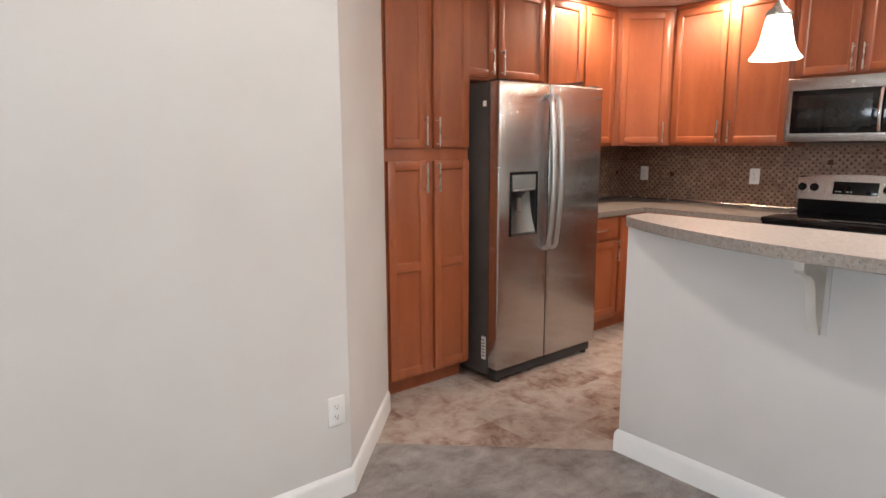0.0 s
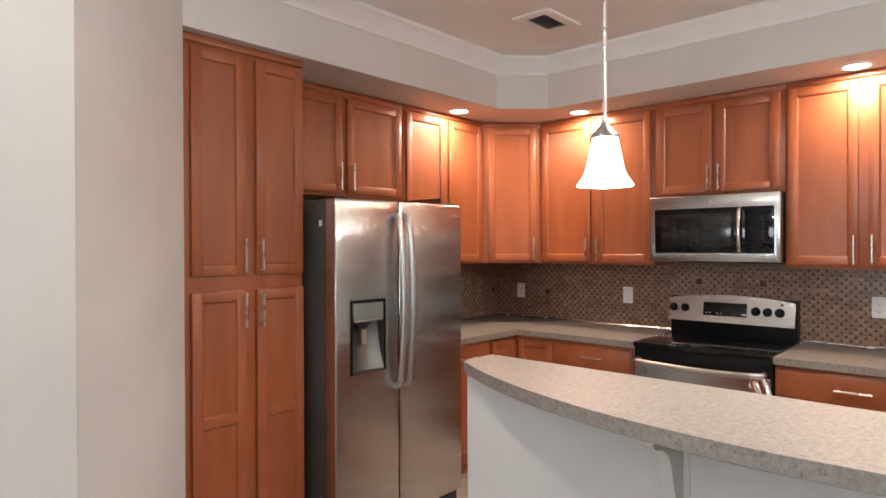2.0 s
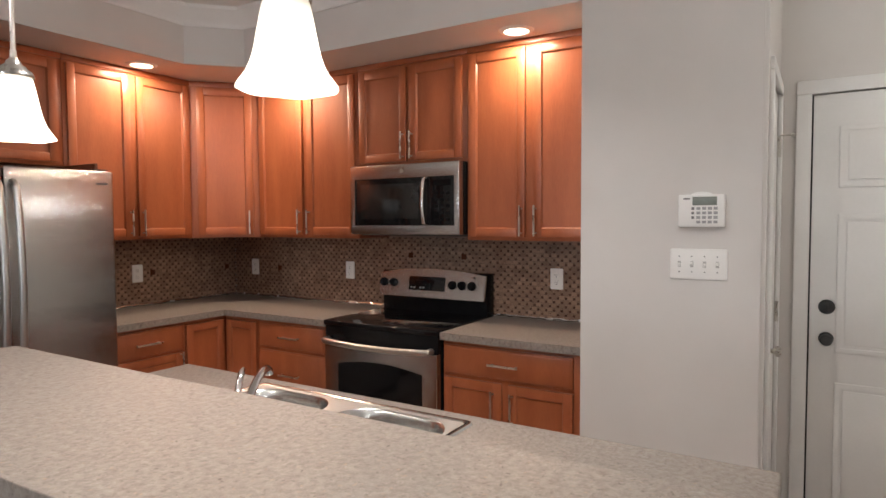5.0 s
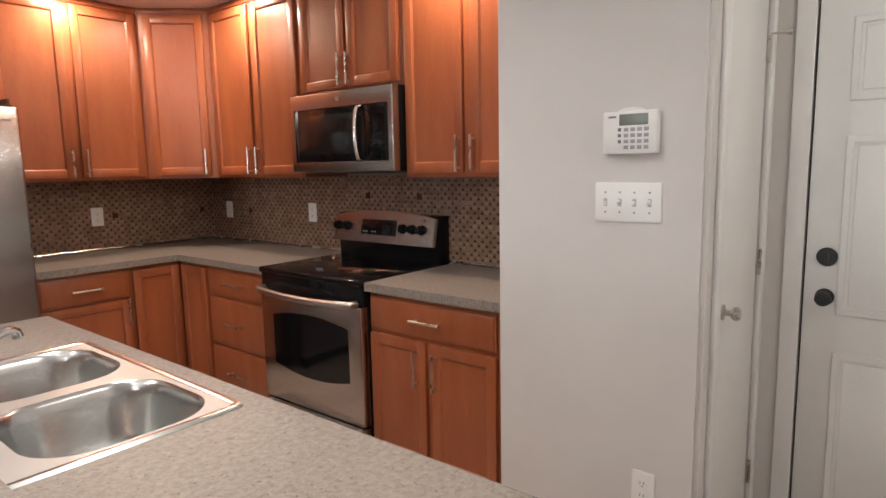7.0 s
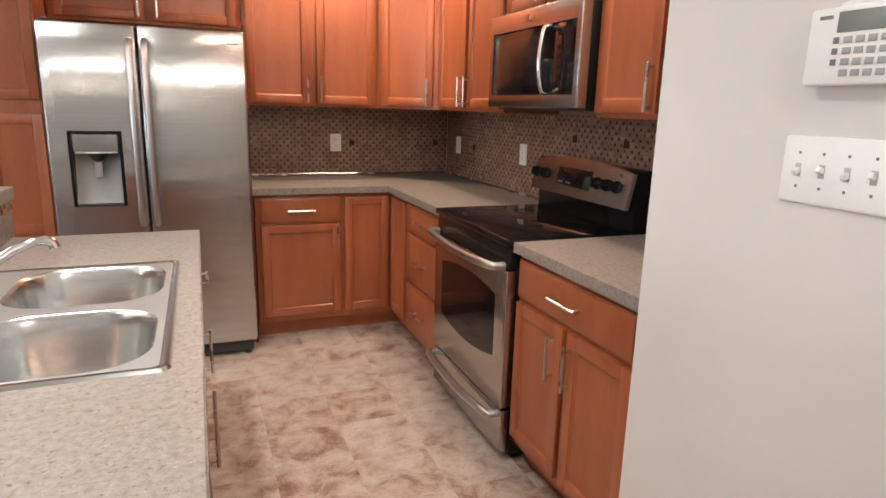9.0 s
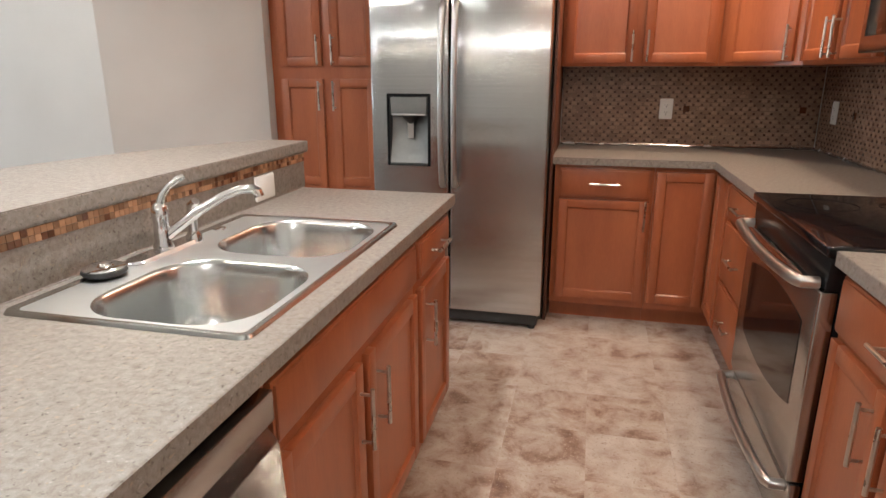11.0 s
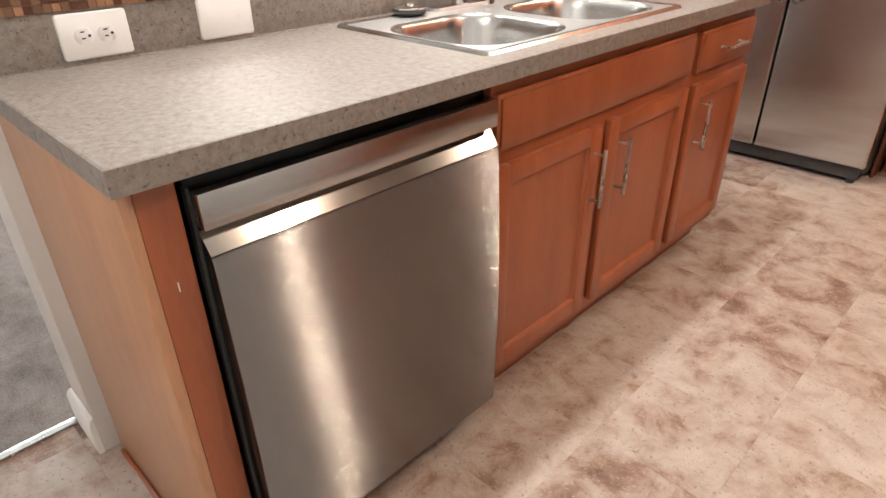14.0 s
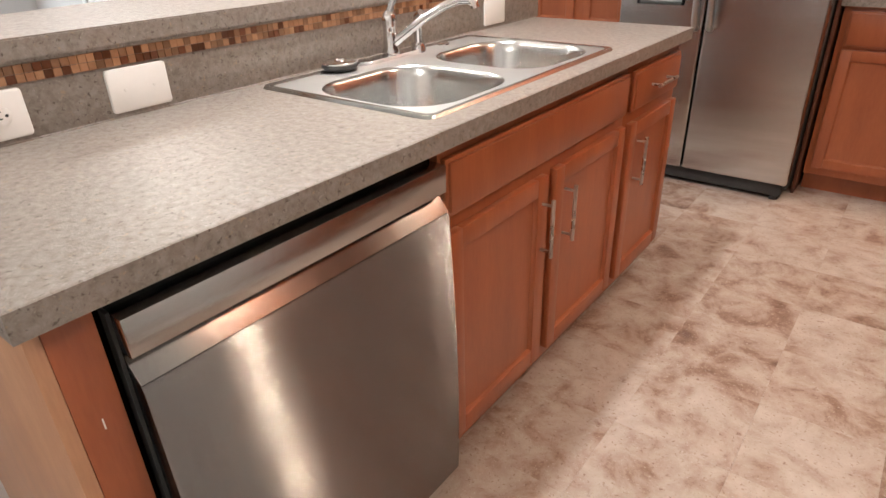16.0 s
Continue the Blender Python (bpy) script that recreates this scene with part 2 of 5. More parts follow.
VINYL = speckled("stone_look_vinyl", ((0.28, (0.14, 0.072, 0.049)), (0.39, (0.265, 0.165, 0.12)), (0.47, (0.375, 0.28, 0.227)), (0.57, (0.44, 0.365, 0.315)), (0.72, (0.51, 0.445, 0.395))),
                 ((95, 0.60, 0.71, (0.24, 0.145, 0.105)), (30, 0.64, 0.75, (0.24, 0.145, 0.105)), (130, 0.60, 0.72, (0.50, 0.43, 0.38))), 8.0, 0.44, 31.0, 0.13, 0.0022, 0.35)
GROUT = surface("vinyl_joint", (0.34, 0.25, 0.19), (0.46, 0.36, 0.29), 12, rough=0.6, fine=80, blotch=0.1)
CARPET = surface("grey_carpet", (0.15, 0.128, 0.12), (0.44, 0.39, 0.37), 7.0, (1, 1.3, 1), rough=0.95, rough_var=0.02, bump=0.008, fine=170, fine_mix=0.42, blotch=0.35, spec=0.1, warp=0.3, contrast=1.4, rugged=0.65)
MOSAIC = surface("backsplash_mosaic", (0.225, 0.135, 0.092), (0.345, 0.222, 0.158), 9, rough=0.24, rough_var=0.06, fine=60, blotch=0.1, island=0.22)
MOSAIC_DARK = surface("backsplash_dot", (0.080, 0.040, 0.027), (0.125, 0.066, 0.045), 9, rough=0.22, rough_var=0.05, fine=60, blotch=0.1, island=0.3)
TILE_ONE = surface("mosaic_tile_tan", (0.225, 0.135, 0.092), (0.345, 0.222, 0.158), 9, rough=0.24, rough_var=0.06, fine=60, blotch=0.1, vary=0.22)
TILE_DOT = surface("mosaic_tile_brown", (0.080, 0.040, 0.027), (0.125, 0.066, 0.045), 9, rough=0.22, rough_var=0.05, fine=60, blotch=0.1, vary=0.3)
MORTAR = surface("mosaic_grout", (0.20, 0.13, 0.095), (0.26, 0.175, 0.13), 20, rough=0.8, fine=200, blotch=0.1)
ACCENT = surface("accent_tile_tan", (0.22, 0.11, 0.058), (0.32, 0.175, 0.10), 30, rough=0.2, fine=200, blotch=0.05, vary=0.45)
ACCENT_DARK = surface("accent_tile_brown", (0.07, 0.025, 0.012), (0.12, 0.045, 0.022), 30, rough=0.15, fine=200, blotch=0.05, vary=0.3)
FOIL = surface("metal_edge_strip", (0.5, 0.5, 0.49), (0.75, 0.75, 0.74), 14, rough=0.25, rough_var=0.15, metal=1, bump=0.004, fine=60, blotch=0.1)
LEAF = surface("green_leaf", (0.06, 0.12, 0.09), (0.12, 0.20, 0.15), 6, rough=0.6, fine=60, island=0.3)
BARK = surface("tree_bark", (0.10, 0.075, 0.055), (0.20, 0.155, 0.115), 12, (3, 3, 0.6), rough=0.9, bump=0.01, fine=60)
EARTH = surface("outside_ground", (0.60, 0.60, 0.58), (0.75, 0.74, 0.71), 2, rough=0.9, fine=30)
HAZE = glowing("bright_sky_haze", (0.86, 0.94, 1.0), 5.0)
SHADE_GLOW = glowing("frosted_glass_lit", (1.0, 0.87, 0.70), 6.0)
gn, gl = SHADE_GLOW.node_tree.nodes, SHADE_GLOW.node_tree.links
where, split, span = gn.new("ShaderNodeNewGeometry"), gn.new("ShaderNodeSeparateXYZ"), gn.new("ShaderNodeMapRange")
gl.new(where.outputs["Position"], split.inputs[0])
gl.new(split.outputs["Z"], span.inputs["Value"])
for key, v in (("From Min", 1.825), ("From Max", 1.770), ("To Min", 0.55), ("To Max", 6.0)):    # the bulb sits low in the bell
    span.inputs[key].default_value = v
gl.new(span.outputs["Result"], gn["Principled BSDF"].inputs["Emission Strength"])
CAN_GLOW = glowing("recessed_lens_lit", (1.0, 0.80, 0.58), 14.0)
CEIL_GLOW = glowing("ceiling_fixture_lit", (1.0, 0.97, 0.93), 5.0)
PANE = bpy.data.materials.new("window_glass")
PANE.use_nodes = True
pb = PANE.node_tree.nodes["Principled BSDF"]
pb.inputs["Transmission Weight"].default_value, pb.inputs["Roughness"].default_value = 1.0, 0.0
pb.inputs["Base Color"].default_value = (0.95, 0.97, 0.97, 1)


# ---- shaping ----
def thing(name, base, label, category, group="", kind=""):
    ob = new(name)
    ob.empty_display_size = 0.1
    ob.location = base
    ob["base"] = base
    return tagged(ob, label, category, group, kind)


def root_of(ob):
    while ob.parent:
        ob = ob.parent
    return Vector(ob["base"]) if "base" in ob else Vector((0, 0, 0))


def mesh_of(name, bm, material, shift, crease=35):
    bmesh.ops.recalc_face_normals(bm, faces=bm.faces)
    bm.transform(Matrix.Translation(-Vector(shift)))
    me = bpy.data.meshes.new(name)
    for f in bm.faces:
        f.smooth = True
    bm.to_mesh(me)
    bm.free()
    me.set_sharp_from_angle(angle=radians(crease))
    me.materials.append(material)
    return me


def part(name, bm, material, parent, label="", kind=""):
    ob = new(name, mesh_of(name, bm, material, root_of(parent)))
    ob.parent = parent
    return tagged(ob, label, "", "", kind)


def solo(name, bm, material, label="", category="", kind="", group=""):
    lo = Vector([min(v.co[k] for v in bm.verts) for k in range(3)])
    hi = Vector([max(v.co[k] for v in bm.verts) for k in range(3)])
    base = Vector(((lo.x + hi.x) / 2, (lo.y + hi.y) / 2, lo.z))
    ob = new(name, mesh_of(name, bm, material, base))
    ob.location = base
    ob["base"] = tuple(base)
    return tagged(ob, label, category, group, kind)


def box(bm, x0, x1, y0, y1, z0, z1, bevel=0.0, m=None, seg=2):
    got = bmesh.ops.create_cube(bm, size=1)
    verts = got["verts"]
    for v in verts:
        v.co = Vector(((x0 + x1) / 2 + v.co.x * (x1 - x0), (y0 + y1) / 2 + v.co.y * (y1 - y0), (z0 + z1) / 2 + v.co.z * (z1 - z0)))
    if m is not None:
        bmesh.ops.transform(bm, matrix=m, verts=verts)
    if bevel:
        edges = list({e for v in verts for e in v.link_edges})
        bmesh.ops.bevel(bm, geom=edges, offset=bevel, segments=seg, affect="EDGES", profile=0.5)
    return bm


def boxed(*size, bevel=0.0, m=None, seg=2):
    return box(bmesh.new(), *size, bevel=bevel, m=m, seg=seg)


def prism(points, z0, z1, bevel=0.0, bm=None):
    bm = bm or bmesh.new()
    low = [bm.verts.new((x, y, z0)) for x, y in points]
    high = [bm.verts.new((x, y, z1)) for x, y in points]
    n = len(points)
    faces = [bm.faces.new(low[::-1]), bm.faces.new(high)]
    faces += [bm.faces.new((low[k], low[(k + 1) % n], high[(k + 1) % n], high[k])) for k in range(n)]
    if bevel:
        edges = list(faces[1].edges) + list(faces[0].edges)
        bmesh.ops.bevel(bm, geom=edges, offset=bevel, segments=2, affect="EDGES")
    return bm


def plate_with_hole(bm, u0, u1, v0, v1, h0, h1, k0, k1, n0, n1, m, bevel=0.0):
    """A plate in local x and z, from depth n0 to n1 in local y, with a hole from (h0, k0) to (h1, k1)."""
    outer, inner = [(u0, v0), (u1, v0), (u1, v1), (u0, v1)], [(h0, k0), (h1, k0), (h1, k1), (h0, k1)]
    ring = {(w, n): [bm.verts.new(m @ Vector((u, n, v))) for u, v in pts] for w, pts in (("o", outer), ("i", inner)) for n in (n0, n1)}
    front = []
    for k in range(4):
        j = (k + 1) % 4
        bm.faces.new((ring["o", n1][k], ring["o", n1][j], ring["i", n1][j], ring["i", n1][k]))
        bm.faces.new((ring["o", n0][k], ring["i", n0][k], ring["i", n0][j], ring["o", n0][j]))
        bm.faces.new((ring["o", n0][k], ring["o", n0][j], ring["o", n1][j], ring["o", n1][k]))
        bm.faces.new((ring["i", n0][k], ring["i", n1][k], ring["i", n1][j], ring["i", n0][j]))
        front += [bm.edges.get((ring["o", n1][k], ring["o", n1][j])), bm.edges.get((ring["o", n0][k], ring["o", n1][k]))]
    if bevel:
        bmesh.ops.bevel(bm, geom=front, offset=bevel, segments=3, affect="EDGES", profile=0.5)
    return bm


def lathe(profile, centre=(0, 0, 0), segs=32, m=None, bm=None):
    bm = bm or bmesh.new()
    made, rings = [], []
    for r, z in profile:
        if r < 1e-5:
            rings.append([bm.verts.new((0, 0, z))])
        else:
            rings.append([bm.verts.new((r * math.cos(2 * math.pi * k / segs), r * math.sin(2 * math.pi * k / segs), z)) for k in range(segs)])
        made += rings[-1]
    for a, b in zip(rings, rings[1:]):
        for k in range(segs):
            j = (k + 1) % segs
            if len(a) == 1 and len(b) > 1:
                bm.faces.new((a[0], b[j], b[k]))
            elif len(b) == 1 and len(a) > 1:
                bm.faces.new((a[k], a[j], b[0]))
            elif len(a) > 1:
                bm.faces.new((a[k], a[j], b[j], b[k]))
    bmesh.ops.transform(bm, matrix=Matrix.Translation(centre) @ (m or Matrix()), verts=made)
    return bm


def tube(points, radius, segs=12, bm=None, flat=1.0):
    """A rod along points; flat squeezes it across."""
    bm = bm or bmesh.new()
    pts = [Vector(p) for p in points]
    rings, side = [], None
    for k, p in enumerate(pts):
        way = (pts[min(k + 1, len(pts) - 1)] - pts[max(k - 1, 0)]).normalized()
        ref = side if side is not None else (Vector((0, 0, 1)) if abs(way.z) < 0.9 else Vector((1, 0, 0))).cross(way)
        side = (ref - way * ref.dot(way)).normalized()
        up = way.cross(side)
        r = radius[k] if isinstance(radius, (list, tuple)) else radius
        rings.append([bm.verts.new(p + side * (r * math.cos(a)) + up * (r * flat * math.sin(a))) for a in (2 * math.pi * j / segs for j in range(segs))])
    for a, b in zip(rings, rings[1:]):
        for k in range(segs):
            j = (k + 1) % segs
            bm.faces.new((a[k], a[j], b[j], b[k]))
    bm.faces.new(rings[0][::-1])
    bm.faces.new(rings[-1])
    return bm


def arc(a, b, bulge, n=12):
    """Points from a to b that bow out by the vector bulge at the middle."""
    a, b, bulge = Vector(a), Vector(b), Vector(bulge)
    return [a.lerp(b, k / n) + bulge * (1 - (2 * k / n - 1) ** 2) for k in range(n + 1)]


def facing(origin, u, n):
    """Local x along u, y out of the face along n, z up."""
    m = Matrix.Identity(4)
    m.col[0][:3], m.col[1][:3], m.col[2][:3], m.col[3][:3] = u, n, (0, 0, 1), origin
    return m


EAST = lambda y: facing((0, y, 0), (0, -1, 0), (-1, 0, 0))
NORTH = lambda x: facing((x, 0, 0), (1, 0, 0), (0, -1, 0))


def pull(parent, m, u, v, n, upright, length=0.158):
    """A slim bar pull with two posts."""
    bm = bmesh.new()
    half, out = length / 2, 0.030
    if upright:
        tube([m @ Vector((u, n + out, v - half)), m @ Vector((u, n + out, v + half))], 0.0055, 10, bm)
        posts = [(u, v - half + 0.016), (u, v + half - 0.016)]
    else:
        tube([m @ Vector((u - half, n + out, v)), m @ Vector((u + half, n + out, v))], 0.0055, 10, bm)
        posts = [(u - half + 0.016, v), (u + half - 0.016, v)]
    for pu, pv in posts:
        tube([m @ Vector((pu, n - 0.001, pv)), m @ Vector((pu, n + out, pv))], 0.0042, 8, bm)
    part("handle", bm, NICKEL, parent, "brushed nickel bar pull")


def panel_door(parent, m, u0, u1, v0, v1, n, pull_at=None, mid=None):
    """A framed cabinet door with a recessed panel, and its pull at (u, v)."""
    bm, s, t = bmesh.new(), 0.046, 0.020
    e, b = 0.0022, 0.006
    bars = [(v0, v0 + s), (v1 - s, v1)] + ([(mid - s / 2, mid + s / 2)] if mid else [])
    box(bm, u0 + s - 0.004, u1 - s + 0.004, n + 0.002, n + 0.009, v0 + s - 0.004, v1 - s + 0.004, 0, m)
    cuts = sorted(bars)
    for (_, low), (high, _) in zip(cuts, cuts[1:]):
        a = [(u0 + s, low), (u1 - s, low), (u1 - s, high), (u0 + s, high)]
        c = [(u0 + s + b, low + b), (u1 - s - b, low + b), (u1 - s - b, high - b), (u0 + s + b, high - b)]
        va = [bm.verts.new(m @ Vector((u, n + t - 0.004, v))) for u, v in a]
        vc = [bm.verts.new(m @ Vector((u, n + 0.0092, v))) for u, v in c]
        for k in range(4):
            j = (k + 1) % 4
            bm.faces.new((va[k], va[j], vc[j], vc[k]))
    door = part("door", bm, WOOD, parent)
    for a, b in ((u0, u0 + s), (u1 - s, u1)):
        part("stile", boxed(a, b, n, n + t, v0, v1, bevel=e, m=m), WOOD, door)
    for a, b in bars:
        part("rail", boxed(u0 + s, u1 - s, n, n + t - 0.0004, a, b, bevel=e, m=m), WOOD, door)
    if pull_at:
        pull(door, m, pull_at[0], pull_at[1], n + t, True)
    return door


def drawer_front(parent, m, u0, u1, v0, v1, n, handle=True, name="drawer"):
    bm = boxed(u0, u1, n, n + 0.014, v0, v1, bevel=0.003, m=m)
    box(bm, u0 + 0.008, u1 - 0.008, n + 0.010, n + 0.020, v0 + 0.008, v1 - 0.008, 0.004, m)
    d = part(name, bm, WOOD, parent)
    if handle:
        pull(d, m, (u0 + u1) / 2, (v0 + v1) / 2, n + 0.020, False)
    return d


def base_cabinet(label, m, w, depth=0.60, top=0.874, open_top=False):
    base = m @ Vector((w / 2, depth / 2, 0))
    cab = thing("base_cabinet", tuple(base), label, "cabinet", "kitchen base cabinets")
    bm = boxed(0, w, 0.002, depth, 0.10, top if not open_top else 0.72, bevel=0.0015, m=m)
    if open_top:
        box(bm, 0, w, depth - 0.02, depth, 0.72, top, 0.001, m)
        box(bm, 0, 0.018, 0.002, depth - 0.02, 0.72, top, 0.001, m)
        box(bm, w - 0.018, w, 0.002, depth - 0.02, 0.72, top, 0.001, m)
    part("body", bm, WOOD, cab)
    part("toe_kick", boxed(0, w, 0.002, depth - 0.07, 0.0, 0.099, m=m), WOOD, cab, "dark recessed toe kick")
    return cab


def wall_cabinet(label, m, w, z0, z1, depth=0.315):
    cab = thing("wall_cabinet", tuple(m @ Vector((w / 2, depth / 2, z0))), label, "cabinet", "kitchen wall cabinets")
    part("body", boxed(0, w, 0.002, depth, z0, z1, bevel=0.0015, m=m), WOOD, cab)
    bm = boxed(0, w, depth - 0.004, depth + 0.010, z1 - 0.022, z1 + 0.0095, bevel=0.002, m=m)
    part("top_moulding", bm, WOOD, cab)
    return cab


# ---- structure ----
XG = 0.08                  # wall of the garage door
XW, YS = -8.2, -6.6        # far wall of the living room, wall behind the walker


def wall(name, bm):
    return solo(name, bm, WALL, "smooth pale greige painted drywall wall", "wall", "structure")


wall("wall_east", boxed(0, 0.12, -3.12, 0.12, 0, CEIL))
wall("wall_north", boxed(-3.15, -0.0005, 0, 0.12, 0, CEIL))
wall("wall_diagonal", prism([(-3.03, -0.0005), (-3.03, -0.68), (-3.60, -1.25), (-3.60, -1.08), (-3.15, -0.63), (-3.15, -0.0005)], 0, CEIL))
bm = boxed(XW, -7.115, -1.25, -1.13, 0, CEIL)
box(bm, -6.195, -3.6005, -1.25, -1.13, 0, CEIL)
box(bm, -7.115, -6.195, -1.25, -1.13, 2.05, CEIL)
wall("wall_entry", bm)
WY0, WY1, WZ0, WZ1 = -3.55, -1.80, 0.47, 2.15
bm = boxed(XW - 0.12, XW, WY1, -1.13, 0, CEIL)
box(bm, XW - 0.12, XW, YS, WY0, 0, CEIL)
box(bm, XW - 0.12, XW, WY0, WY1, 0, WZ0)
box(bm, XW - 0.12, XW, WY0, WY1, WZ1, CEIL)
wall("wall_west", bm)
wall("wall_south", boxed(XW - 0.12, XG + 0.12, YS - 0.12, YS, 0, CEIL))
bm = boxed(XG, XG + 0.12, YS, -4.775, 0, CEIL)
box(bm, XG, XG + 0.12, -3.855, -3.6, 0, CEIL)
box(bm, XG, XG + 0.12, -4.775, -3.855, 2.055, CEIL)
wall("wall_garage", bm)
bm = prism([(-0.0005, -3.012), (-0.68, -3.012), (-0.68, -3.727), (-0.562, -3.727), (-0.562, -3.12), (-0.0005, -3.12)], 0, CEIL)
for e in [e for e in bm.edges if all(abs(v.co.x + 0.68) < 1e-4 for v in e.verts) and abs(e.verts[0].co.z - e.verts[1].co.z) > 1]:
    e.select = True
bmesh.ops.bevel(bm, geom=[e for e in bm.edges if e.select], offset=0.014, segments=4, affect="EDGES")
wall("wall_closet", bm)
bm = boxed(-0.5615, -0.028, -3.727, -3.63, 2.05, CEIL)
box(bm, -0.028, XG - 0.0005, -3.727, -3.63, 0, CEIL)
wall("wall_closet_door", bm)
bm = prism([(-0.0005, -0.0005), (-3.0295, -0.0005), (-3.0295, -0.68), (-0.92, -0.68), (-0.68, -0.92), (-0.68, -3.0115), (-0.0005, -3.0115)], SOFFIT, CEIL - 0.001)
solo("ceiling_soffit", bm, WALL, "pale painted drop soffit above the wall cabinets", "soffit", "structure")
solo("ceiling", boxed(XW - 0.12, 0.22, YS - 0.12, 0.12, CEIL, CEIL + 0.1), CEILING, "flat pale painted drywall ceiling", "ceiling", "structure")

# half wall under the bar
solo("wall_half", boxed(-2.49, -2.335, -3.86, -1.74, 0, 1.044, bevel=0.004), WALL, "pale painted half wall carrying the breakfast bar", "wall", "structure")


def moulding(name, points, profile, material, label, category, closed=False):
    """A strip of constant profile (out, up) along a line in plan; out is to the left of the way."""
    bm = bmesh.new()
    pts = [Vector(p) for p in points]
    rings = []
    for k, p in enumerate(pts):
        a = (pts[k] - pts[k - 1]).normalized() if k else (pts[1] - pts[0]).normalized()
        b = (pts[k + 1] - pts[k]).normalized() if k + 1 < len(pts) else a
        na, nb = Vector((-a.y, a.x)), Vector((-b.y, b.x))
        mid = (na + nb).normalized()
        mid = mid / max(0.3, mid.dot(na))
        rings.append([bm.verts.new((p.x + mid.x * o, p.y + mid.y * o, z)) for o, z in profile])
    n = len(profile)
    for a, b in zip(rings, rings[1:]):
        for k in range(n):
            j = (k + 1) % n
            bm.faces.new((a[k], b[k], b[j], a[j]))
    bm.faces.new(rings[0])
    bm.faces.new(rings[-1][::-1])
    return solo(name, bm, material, label, category, "structure")


CROWN = [(0.0, CEIL - 0.108), (0.008, CEIL - 0.108), (0.012, CEIL - 0.09), (0.03, CEIL - 0.07), (0.055, CEIL - 0.035), (0.075, CEIL - 0.02), (0.08, CEIL - 0.001), (0.0, CEIL - 0.001)]
moulding("crown_moulding", [(XG - 0.003, -3.728), (-0.68, -3.728), (-0.68, -0.92), (-0.92, -0.68), (-3.03, -0.68), (-3.60, -1.25), (XW, -1.25)], CROWN, TRIM,
         "white painted crown moulding along the ceiling", "crown moulding")
BASE = [(0.0, 0.0), (0.014, 0.0), (0.014, 0.085), (0.011, 0.097), (0.006, 0.108), (0.0, 0.112)]
BL = "white painted wooden baseboard"
moulding("baseboard", [(-3.045, -0.695), (-3.60, -1.25), (-6.105, -1.25)], BASE, TRIM, BL, "baseboard")
moulding("baseboard", [(-7.205, -1.25), (XW, -1.25), (XW, YS), (XG, YS), (XG, -4.85)], BASE, TRIM, BL, "baseboard")
moulding("baseboard", [(-0.63, -3.727), (-0.68, -3.727), (-0.68, -3.012)], BASE, TRIM, BL, "baseboard")
moulding("baseboard", [(-2.336, -3.86), (-2.49, -3.86), (-2.49, -1.74), (-2.34, -1.74)], BASE, TRIM, BL, "baseboard")

# carpet and sub-floor
CUT0, CUT1 = Vector((-2.49, -1.74)), Vector((-3.30, -0.97))
solo("ground", prism([(XW - 0.12, YS - 0.12), (0.22, YS - 0.12), (0.22, 0.12), (-3.15, 0.12), (-3.15, -0.63), (-3.60, -1.08), (XW - 0.12, -1.08)], -0.2, -0.006), GROUT, "thin joints of the vinyl floor", "floor", "structure")
solo("floor_carpet", prism([(XW, YS), (-2.497, YS), (-2.497, -1.735), (-3.30, -0.97), (-3.60, -1.20), (XW, -1.20)], -0.005, 0.006), CARPET,
     "grey-brown cut-pile carpet with vacuum marks", "carpet", "structure")
bm = boxed(-2.512, -2.486, YS, -3.875, 0.0, 0.009, bevel=0.003)
solo("trim_threshold", bm, FOIL, "silver metal carpet edging strip on the floor", "threshold strip", "structure")


# ---- doors ----
def casing(parent, m, u0, u1, top, n=0.0, w=0.062):
    for a, b in ((u0 - w, u0), (u1, u1 + w)):
        bm = boxed(a, b, n, n + 0.016, 0.0, top, bevel=0.004, m=m)
        part("casing", bm, TRIM, parent)
    part("casing", boxed(u0 - w, u1 + w, n, n + 0.0165, top, top + w, bevel=0.004, m=m), TRIM, parent)


def raised_door(name, label, m, u0, u1, top, rows, n=-0.045, thick=0.04, rise=0.007):
    """A moulded door: slab with raised panels in two columns."""
    base = m @ Vector(((u0 + u1) / 2, 0, 0))
    d = thing(name, tuple(base), label, "door", "", "structure")
    slab = part("slab", boxed(u0 + 0.006, u1 - 0.006, n, n + thick, 0.008, top - 0.003, bevel=0.002, m=m), TRIM, d)
    # dark sheet added behind the slab, as the shade in the gap around it
    part("weatherstrip", boxed(u0 - 0.004, u1 + 0.004, n - 0.004, n - 0.0005, 0.0, top + 0.004, m=m), DARK_PLASTIC, d, "dark sheet behind the slab for the shade in the gap")
    w = u1 - u0
    cols = [(u0 + 0.11, u0 + w / 2 - 0.05), (u0 + w / 2 + 0.05, u1 - 0.11)] if w > 0.6 else [(u0 + 0.10, u1 - 0.10)]
    for a, b in cols:
        for z0, z1 in rows:
            bm = bmesh.new()
            plate_with_hole(bm, a, b, z0, z1, a + 0.022, b - 0.022, z0 + 0.022, z1 - 0.022, n + thick - 0.001, n + thick + rise, m, rise * 0.4)
            box(bm, a + 0.035, b - 0.035, n + thick - 0.001, n + thick + rise * 0.7, z0 + 0.035, z1 - 0.035, 0.004, m)
            part("panel", bm, TRIM, slab)
    return d


